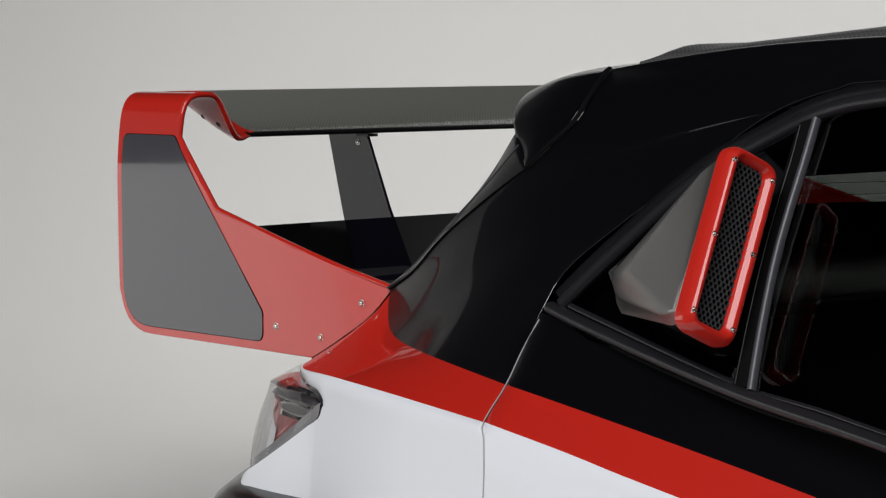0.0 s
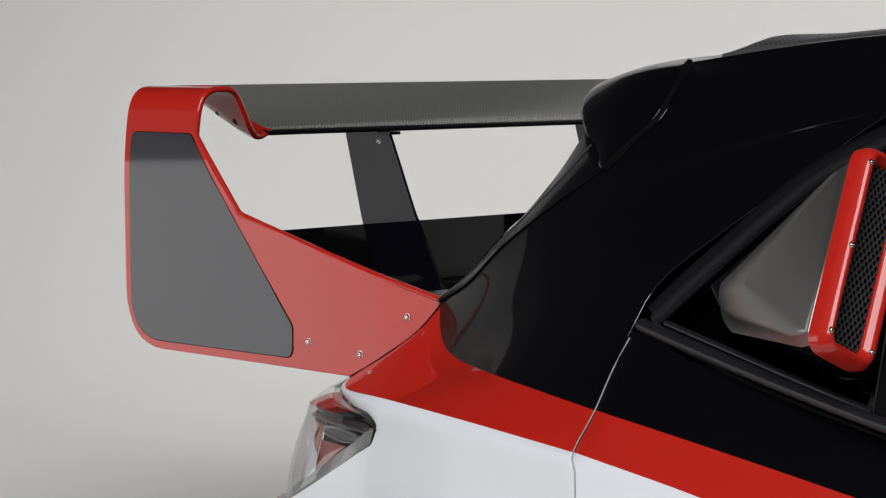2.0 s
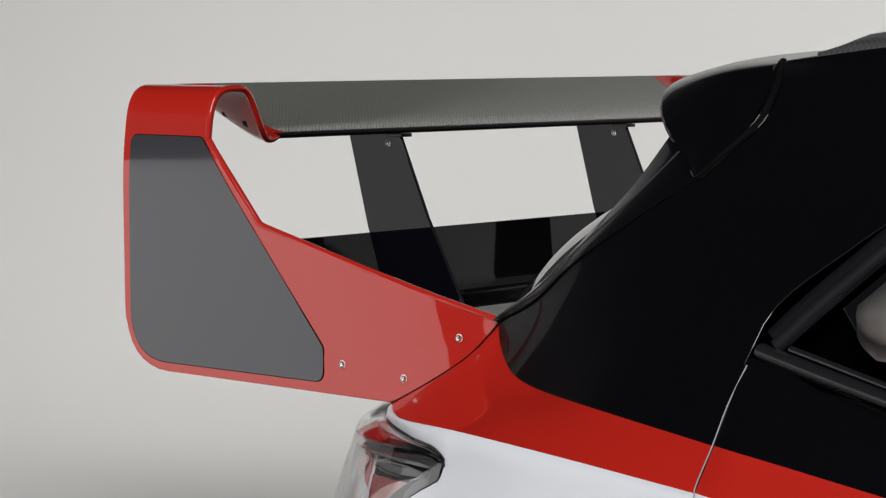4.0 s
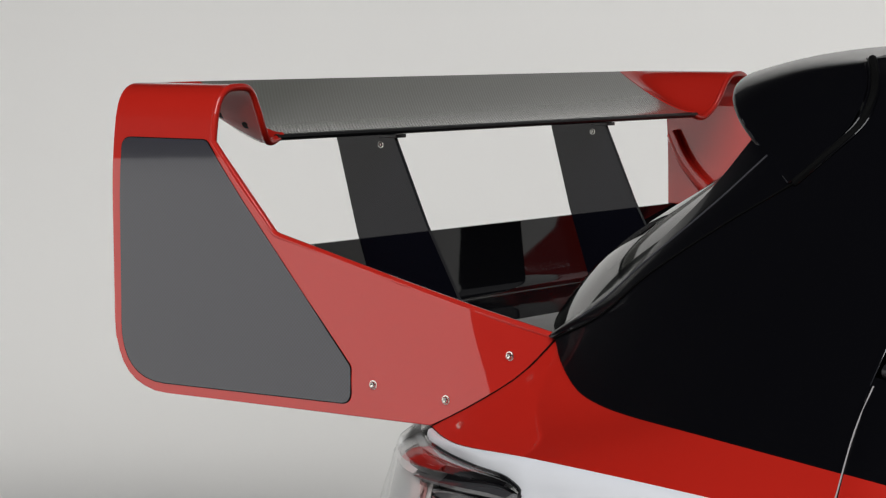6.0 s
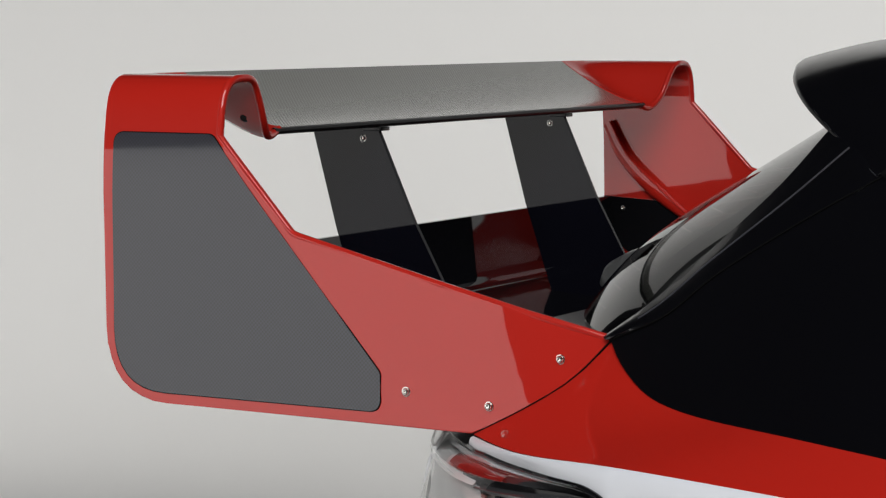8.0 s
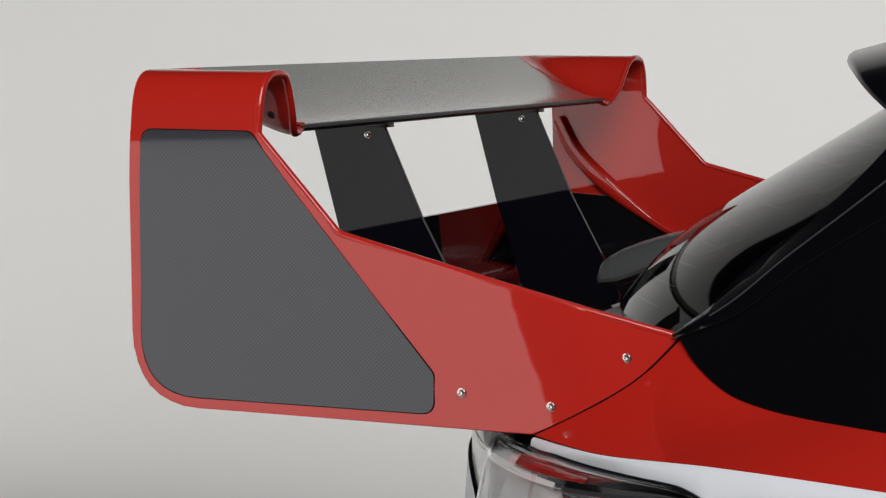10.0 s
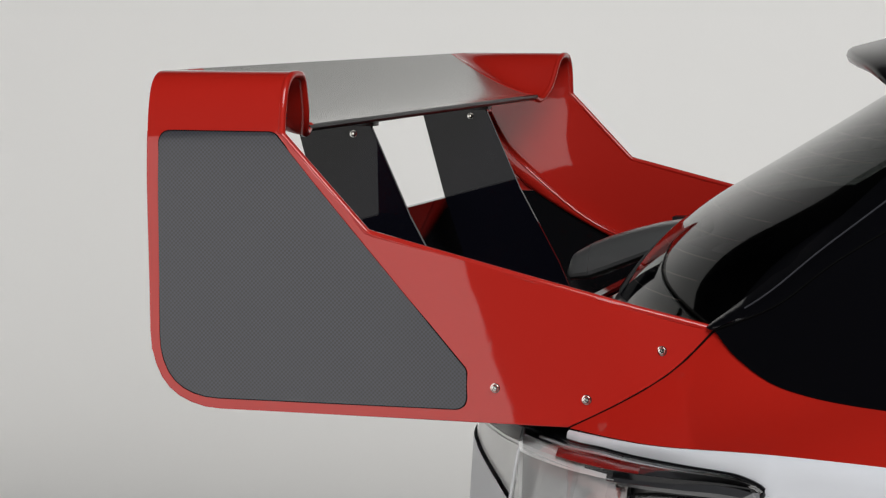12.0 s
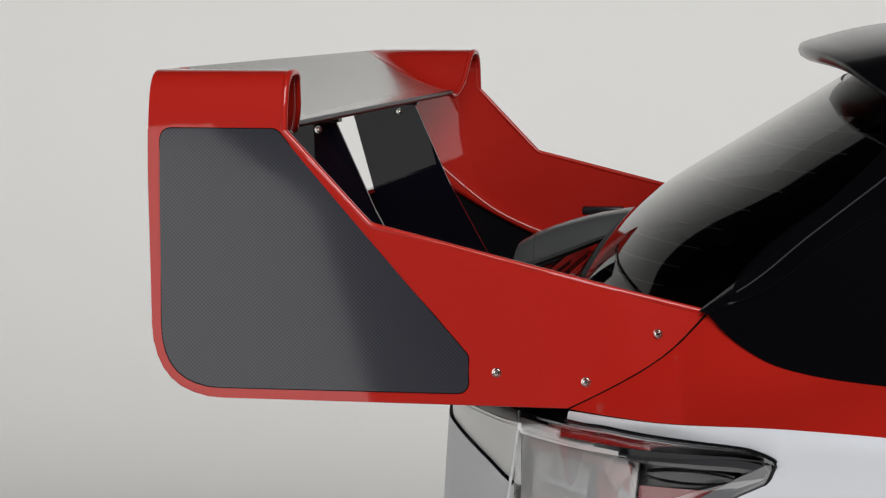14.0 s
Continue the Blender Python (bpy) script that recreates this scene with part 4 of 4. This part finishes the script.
# side window trim
def ribbon(points, half, thick, up):
    """A strip with rounded edges along a line; up is its breadth direction."""
    bm = bmesh.new()
    pts = [Vector(p) for p in points]
    rings = []
    u = Vector(up).normalized()
    for i, p in enumerate(pts):
        d = (pts[min(i + 1, len(pts) - 1)] - pts[max(i - 1, 0)]).normalized()
        n = d.cross(u).normalized()
        w = n.cross(d).normalized()
        rings.append([bm.verts.new(p + w * half * a + n * thick * b) for a, b in ((-1, -1), (-1, -0.1), (-0.72, 0.6), (-0.3, 0.95), (0.3, 0.95), (0.72, 0.6), (1, -0.1), (1, -1))])
    for a, b in zip(rings, rings[1:]):
        for k in range(8):
            bm.faces.new((a[k], a[(k + 1) % 8], b[(k + 1) % 8], b[k]))
    bm.faces.new(rings[0][::-1])
    bm.faces.new(rings[-1])
    return bm


def mirrored(points, sign):
    return [(p[0], p[1] * sign, p[2]) for p in points]


for sign in (1, -1):
    belt = [trim_point(p.x, p.z, 0.002) for p in curve([(0.684, 0, 1.1385), (0.774, 0, 1.1226), (0.883, 0, 1.1049), (1.021, 0, 1.0845), (1.109, 0, 1.0735), (1.241, 0, 1.058), (1.7, 0, 1.0)], 44)]
    part("belt_trim", ribbon(mirrored(belt, sign), 0.0072, 0.006 * sign, (0, 0, 1)), TRIM, car, "satin black belt moulding under the side window")
    bar = [trim_point(p.x, p.z, 0.001) for p in curve([(1.0233, 0, 1.3675), (1.0265, 0, 1.3193), (1.0285, 0, 1.266), (1.033, 0, 1.2163), (1.0452, 0, 1.1509), (1.0612, 0, 1.0865)], 20)]
    part("window_bar", ribbon(mirrored(bar, sign), 0.0046, 0.004 * sign, (1, 0, 0)), BAR, car, "satin grey upright between the side windows")
    back = [p + Vector((-0.012, 0.002, 0.001)) for p in bar]
    part("window_post", ribbon(mirrored(back, sign), 0.012, 0.002 * sign, (1, 0, 0)), GAP, car, "black post behind the upright")
    strip = [trim_point(p.x, p.z, 0.003) for p in curve([(1.0045, 0, 1.3590), (1.009, 0, 1.3188), (1.011, 0, 1.271), (1.0164, 0, 1.2123), (1.0251, 0, 1.1549), (1.0375, 0, 1.0895)], 20)]
    part("window_seal", tube(mirrored(strip, sign), 0.0012, 8), SEAL, car)
    seal = [trim_point(p.x, p.z, 0.001) for p in curve([(0.7212, 0, 1.1438), (0.8762, 0, 1.1169), (1.0163, 0, 1.0931), (1.0345, 0, 1.0900)], 24)]
    part("window_seal", ribbon(mirrored(seal, sign), 0.0030, 0.0030 * sign, (0, 0, 1)), TRIM, car, "dark rubber seal under the quarter window")
    glass_line = [trim_point(p.x, p.z, 0.0) for p in curve([(1.074, 0, 1.0855), (1.167, 0, 1.0775), (1.2375, 0, 1.0685), (1.7, 0, 1.011)], 24)]
    part("window_seal", ribbon(mirrored(glass_line, sign), 0.0020, 0.0030 * sign, (0, 0, 1)), TRIM, car)
    band = [trim_point(p.x, p.z, 0.0) for p in curve([(0.7034, 0, 1.1440), (0.7373, 0, 1.1805), (0.7793, 0, 1.2203), (0.8232, 0, 1.2613), (0.880, 0, 1.306), (0.940, 0, 1.3355), (0.9756, 0, 1.3525), (1.0114, 0, 1.3685), (1.049, 0, 1.3798), (1.0995, 0, 1.3882), (1.25, 0, 1.402), (1.7, 0, 1.415)], 60)]
    part("door_frame", ribbon(mirrored(band, sign), 0.0085, 0.005 * sign, (-0.5, 0, 0.8)), TRIM, car, "satin black frame round the side windows")
    inner = [trim_point(p.x, p.z, 0.003) for p in curve([(0.7196, 0, 1.1461), (0.7488, 0, 1.1762), (0.7878, 0, 1.2134), (0.8304, 0, 1.252), (0.886, 0, 1.295), (0.944, 0, 1.3245), (0.9816, 0, 1.3415), (1.004, 0, 1.354)], 40)]
    part("window_seal", tube(mirrored(inner, sign), 0.0012, 8), SEAL, car)
    recess = [p + Vector((-0.006, 0.004, 0.008)) for p in band]
    part("frame_recess", ribbon(mirrored(recess, sign), 0.010, 0.002 * sign, (-0.5, 0, 0.8)), SEAL, car, "black recess between door frame and pillar")

# air scoop on the quarter window
def scoop(sign):
    c = Vector((1.0245, -0.8530, 1.2374))
    e1 = Vector((0.2533, 0.8550, -0.4526))
    n = Vector((0.9656, -0.1887, 0.1787))
    e2 = Vector((0.0674, -0.4823, -0.8734)) + e1 * 0.033
    place = lambda a, b, d=0.0: c + e1 * a + e2 * b + n * d
    fix = lambda p: Vector((p.x, p.y * sign, p.z))
    outer = rounded([(-0.034, -0.107, 0.020), (0.0375, -0.107, 0.024), (0.0375, 0.106, 0.020), (-0.034, 0.106, 0.020)], 8)
    inner = rounded([(-0.0185, -0.0915, 0.008), (0.0185, -0.0915, 0.010), (0.0185, 0.0915, 0.008), (-0.0185, 0.0915, 0.008)], 8)
    bm = bmesh.new()
    loops = []
    for t, d in ((0.0, -0.024), (0.0, -0.0125), (0.04, -0.0098), (0.12, -0.0066), (0.24, -0.0026), (0.33, -0.0004), (0.44, 0.0008), (0.56, 0.0007), (0.68, -0.0006), (0.86, -0.0040), (0.96, -0.0070), (1.0, -0.0095), (1.0, -0.0120)):
        loops.append([bm.verts.new(fix(place(*(o.lerp(i, t)), d))) for o, i in zip(outer, inner)])
    m = len(outer)
    for a, b in zip(loops, loops[1:]):
        for k in range(m):
            bm.faces.new((a[k], a[(k + 1) % m], b[(k + 1) % m], b[k]))
    frame_part = part("air_scoop", bm, RED, car, "red framed air scoop with black honeycomb mouth")
    # honeycomb
    bm = bmesh.new()
    R, wall = 0.0036, 0.0006
    for row in range(-18, 19):
        for col in range(-4, 5):
            x = (col + 0.5 * (row % 2)) * R * math.sqrt(3)
            y = row * R * 1.5
            if abs(x) > 0.0215 or abs(y) > 0.0945:
                continue
            ring = [[bm.verts.new(fix(place(x + q * math.cos(math.radians(60 * k + 30)), y + q * math.sin(math.radians(60 * k + 30)), d))) for k in range(6)]
                    for q, d in ((R, -0.0085), (R - wall, -0.0085), (R - wall, -0.0110))]
            for a, b in zip(ring, ring[1:]):
                for k in range(6):
                    bm.faces.new((a[k], a[(k + 1) % 6], b[(k + 1) % 6], b[k]))
    bmesh.ops.remove_doubles(bm, verts=bm.verts, dist=0.00002)
    part("honeycomb", bm, MESH, frame_part, "black honeycomb grille", smooth=False)
    # flat black plate in place of the duct's shaded depth
    bm = bmesh.new()
    bm.faces.new([bm.verts.new(fix(place(a, b, -0.0135))) for a, b in ((-0.022, -0.096), (0.022, -0.096), (0.022, 0.096), (-0.022, 0.096))])
    part("duct_backing", bm, GAP, frame_part)
    for a, b in ((-0.0267, -0.0865), (0.0267, -0.0865), (-0.0267, 0.0), (0.0267, 0.0), (-0.0267, 0.0865), (0.0267, 0.0865)):
        screw(fix(place(a, b, -0.0004)), (n.x, n.y * sign, n.z), frame_part, SCREW_TINY)
    # housing that tapers back to the glass
    top = [Vector(q) for q in ((0.9885, -0.8390, 1.3290), (0.960, -0.828, 1.3165), (0.793, -0.794, 1.193), (0.795, -0.801, 1.179), (0.814, -0.817, 1.167), (0.843, -0.836, 1.162), (0.969, -0.909, 1.162), (0.9995, -0.9190, 1.1695))]
    top = top[:2] + curve(top[2:6], 9) + top[6:]
    away = Vector((-0.07, -0.86, 0.50)).normalized()
    foot = []
    for p in top:
        q = pane_point(p.x, p.z)
        drop = (p - q).dot(away) - 0.004
        foot.append(p - away * drop + (p - Vector((0.92, -0.86, 1.22))) * 0.05)
    count = len(top)
    mid = sum(top, Vector()) / count
    # the side band leans outward along the lower edge
    rim, droop = [], []
    for p, q in zip(top, foot):
        out = ((p - mid) - away * (p - mid).dot(away)).normalized()
        droop.append(max(0.0, -out.z) ** 0.5)
        rim.append(p + (q - p).normalized() * min(0.018 - 0.005 * droop[-1], (q - p).length) + out * 0.012 * droop[-1])
    bm = bmesh.new()
    rings = [[bm.verts.new(fix(p)) for p in rim]]
    # the face crowns gently and rolls over at its rim
    for w, h in ((0.0, -0.0055), (0.012, -0.0030), (0.03, -0.0012), (0.06, 0.0), (0.12, 0.0012), (0.3, 0.0040), (0.6, 0.0070), (0.92, 0.0082)):
        rings.append([bm.verts.new(fix(p.lerp(mid, w) + away * (h + 0.008 * (g * (1 - (1 - w) ** 2) + (1 - g) * w)))) for p, g in zip(top, droop)])
    for a, b in zip(rings, rings[1:]):
        for k in range(count):
            bm.faces.new((a[k], a[(k + 1) % count], b[(k + 1) % count], b[k]))
    bm.faces.new(rings[-1])
    part("housing", bm, GREY, frame_part, "smooth grey metal housing", sharp=50)
    bm = bmesh.new()
    a = [bm.verts.new(fix(p + (Vector((0.92, -0.86, 1.22)) - p) * 0.02)) for p in rim]
    b = [bm.verts.new(fix(p)) for p in foot]
    for k in range(count):
        bm.faces.new((a[k], a[(k + 1) % count], b[(k + 1) % count], b[k]))
    part("skirt", bm, DARK_GLOSS, frame_part, "gloss black skirt under the housing", sharp=20)
    base = [(0.772, 1.183), (0.812, 1.147), (0.99, 1.118), (1.012, 1.13), (1.0, 1.30), (0.93, 1.338)]
    bm = bmesh.new()
    a = [bm.verts.new(fix(pane_point(x, z, 0.001))) for x, z in base]
    b = [bm.verts.new(fix(pane_point(x, z, 0.010))) for x, z in base]
    bm.faces.new(b)
    for k in range(6):
        bm.faces.new((a[k], a[(k + 1) % 6], b[(k + 1) % 6], b[k]))
    bmesh.ops.bevel(bm, geom=bm.edges[:], offset=0.003, segments=2, affect="EDGES", profile=0.5)
    part("base_plate", bm, DARK_GLOSS, frame_part, "gloss black base plate on the glass")


scoop(1)
scoop(-1)

# rear window details
for k in range(9):
    z = 1.135 + 0.022 * k
    part("heater_wire", sheet([[(tail_x(y, zz) - 0.0028, y, zz) for y in (-0.54 + 0.045 * i for i in range(25))] for zz in (z, z + 0.0009)]), WIRE, car)


def wiper():
    # hooded cover: rounded sections from the blunt nose forward to the glass
    xs = (-0.081, -0.0795, -0.075, -0.066, -0.053, -0.0525, -0.0515, -0.051, -0.03, 0.0, 0.035, 0.075, 0.10)
    rows = []
    for x in xs:
        seam = 0.0012 if x in (-0.0525, -0.0515) else 0.0
        half = float(np.interp(x, (-0.081, -0.0795, -0.075, -0.066, -0.05, 0.0, 0.10), (0.033, 0.038, 0.042, 0.045, 0.047, 0.051, 0.049))) - seam
        top = float(np.interp(x, (-0.081, -0.0795, -0.075, -0.066, -0.05, -0.02, 0.03, 0.075, 0.10), (1.126, 1.130, 1.1335, 1.1385, 1.1455, 1.158, 1.172, 1.180, 1.183))) - seam
        foot = float(np.interp(x, (-0.081, -0.0795, -0.075, -0.05, -0.02, 0.03, 0.10), (1.101, 1.0965, 1.094, 1.097, 1.108, 1.130, 1.158)))
        mid, tall = (top + foot) / 2 - 0.004, (top - foot) / 2
        row = []
        for k in range(25):
            a = 2 * math.pi * k / 24
            c, d = math.cos(a), math.sin(a)
            y, z = math.copysign(abs(c) ** 0.62, c) * half, math.copysign(abs(d) ** 0.55, d) * tall
            row.append((x + 0.003 * (z / tall) * (x < -0.06), 0.018 + y * (1 - 0.16 * z / tall), mid + z))
        rows.append(row)
    cover = sheet(rows)
    cover.faces.new([cover.verts.new(p) for p in rows[0][:24]])
    bmesh.ops.remove_doubles(cover, verts=cover.verts, dist=1e-5)
    bmesh.ops.recalc_face_normals(cover, faces=cover.faces)
    return part("wiper_cover", cover, COVER, car, "rounded grey rear wiper cover", sharp=30)


wiper()
for sign in (-1, 1):
    part("gate_stop", box((0.066, 0.03, 0.013), (-0.025, 0.587 * sign, 1.122), 0.002), TRIM, car, "black rubber stop")


def roof_panel():
    rows = []
    for k in range(49):
        y = -0.518 * math.cos(math.pi * k / 48)
        w = 1 - (y / 0.518) ** 2
        shoulder = min(1.0, (0.518 - abs(y)) / 0.045)
        row = []
        for i in range(60):
            x = 0.56 + 0.012 * (1 - min(1.0, w * 6)) ** 2 + 1.3 * (i / 59) ** 1.6
            z = float(np.interp(x, (0.56, 0.61, 0.70, 0.80, 0.937, 1.1, 1.3, 1.6, 1.9), (1.427, 1.434, 1.443, 1.451, 1.4625, 1.470, 1.476, 1.480, 1.472)))
            lift = min(1.0, max(0.0, (x - 0.56) / 0.05)) ** 0.7
            swell = 0.008 + 0.007 * math.exp(-((x - 0.622) / 0.04) ** 2)
            row.append(Vector((x, y, z + lift * (swell * math.sqrt(shoulder) + 0.006 * w))))
        rows.append([row[0] + Vector((-0.001, 0, -0.008))] + row)
    rows = [[p + Vector((0, -0.0015, -0.007)) for p in rows[0]]] + rows + [[p + Vector((0, 0.0015, -0.007)) for p in rows[-1]]]
    return sheet(rows)


part("roof_panel", roof_panel(), ROOF_CARBON, car, "raised woven carbon roof panel")

# rest of the car, plain
def front_side(flip):
    line = curve([(1.70, -0.925, 0), (2.4, -0.925, 0), (3.1, -0.91, 0), (3.5, -0.86, 0), (3.85, -0.6, 0), (3.98, -0.3, 0), (4.0, 0, 0)], 70)
    rows = []
    for k in range(19):
        t = k / 18
        rows.append([(p.x, p.y * (1 - 0.10 * max(0, t - 0.7)), 0.24 + t * (float(np.interp(p.x, (1.7, 2.6, 3.5, 4.0), (0.98, 0.98, 0.92, 0.72))) - 0.24)) for p in line])
    return cut_arches(sheet(rows, None, flip))


both("front_wing", front_side, WHITE, "white front door and wing")


def sill(flip):
    line = curve([(0.687, -0.926, 0), (0.9, -0.928, 0), (1.7, -0.925, 0)], 50)
    return cut_arches(sheet([[(p.x, p.y, 0.24 + 0.39 * k / 10) for p in line] for k in range(11)], None, flip))


both("sill", sill, WHITE)


def bonnet():
    rows = []
    for k in range(13):
        u = -1 + 2 * k / 12
        rows.append([(p.x, u * float(np.interp(p.x, (2.0, 2.9, 3.5, 3.95), (0.88, 0.88, 0.80, 0.35))), p.z + 0.04 * (1 - u * u)) for p in curve([(2.75, 0, 1.0), (3.2, 0, 0.97), (3.6, 0, 0.88), (3.95, 0, 0.74)], 20)])
    return sheet(rows)


part("bonnet", bonnet(), BLACK, car, "black bonnet")


def screen():
    rows = []
    for k in range(13):
        u = -1 + 2 * k / 12
        rows.append([(x - 0.10 * u * u, u * w, z + 0.03 * (1 - u * u)) for x, z, w in ((2.2, 1.45, 0.58), (2.5, 1.25, 0.70), (2.85, 1.0, 0.85))])
    return sheet(rows)


part("windscreen", screen(), GLASS, car, "dark windscreen")


def front_window(flip):
    return sheet([[(1.68, -0.875, 1.0), (2.75, -0.87, 0.985)], [(1.68, -0.65, 1.43), (2.1, -0.62, 1.43)]], None, flip)


both("front_window", front_window, GLASS)
# dark cabin lining, seen through the tinted glass
part("parcel_shelf", box((0.60, 1.24, 0.02), (0.36, 0, 1.10), 0.004), TRIM, car, "dark parcel shelf behind the rear window")
part("headliner", box((1.55, 1.10, 0.012), (1.32, 0, 1.402), 0.003), RUBBER, car, "dark roof lining")
part("gate_lining", box((0.03, 1.08, 0.135), (0.515, 0, 1.332), 0.008), RUBBER, car, "dark upper lining of the tailgate")
part("cabin_core", box((1.75, 1.5, 0.30), (1.5, 0, 0.94), 0.01), GAP, car, "dark cabin inside")
part("underbody", box((3.9, 1.6, 0.08), (1.95, 0, 0.27)), TRIM, car, "dark underbody")


def wheel(x, sign):
    bm = lathe([(0.20, -0.11), (0.29, -0.115), (0.32, -0.09), (0.32, 0.09), (0.29, 0.115), (0.20, 0.11)], 40)
    bm.transform(pose(x, -0.80 * sign, 0.32, 90 * sign, 0, 0))
    tyre = part("wheel", bm, RUBBER, car, "black tyre with dark alloy rim")
    for k in range(10):
        bm = box((0.18, 0.03, 0.02), (0.11, 0, 0.095), 0.004)
        bm.transform(pose(x, -0.80 * sign, 0.32, 90 * sign, 0, 0) @ pose(0, 0, 0, 0, 0, 36 * k))
        part("spoke", bm, TRIM, tyre)


for x in (REAR_WHEEL, FRONT_WHEEL):
    for sign in (1, -1):
        wheel(x, sign)
        arc = [(x + 0.37 * math.cos(a), -0.918 * sign, 0.32 + 0.37 * math.sin(a)) for a in (math.radians(-12 + 204 * k / 30) for k in range(31))]
        part("arch_trim", tube(arc, 0.018, 8), BLACK, car)


def door_handle(sign):
    bm = bmesh.new()
    bmesh.ops.create_uvsphere(bm, u_segments=20, v_segments=10, radius=1)
    for v in bm.verts:
        v.co = Vector((math.copysign(abs(v.co.x) ** 0.6, v.co.x) * 0.10, v.co.y * 0.018, v.co.z * 0.017))
    bm.transform(pose(0.975, -0.935 * sign, 0.928, 0, 4, 0))
    part("door_handle", bm, WHITE, car, "white door handle")


door_handle(1)
door_handle(-1)
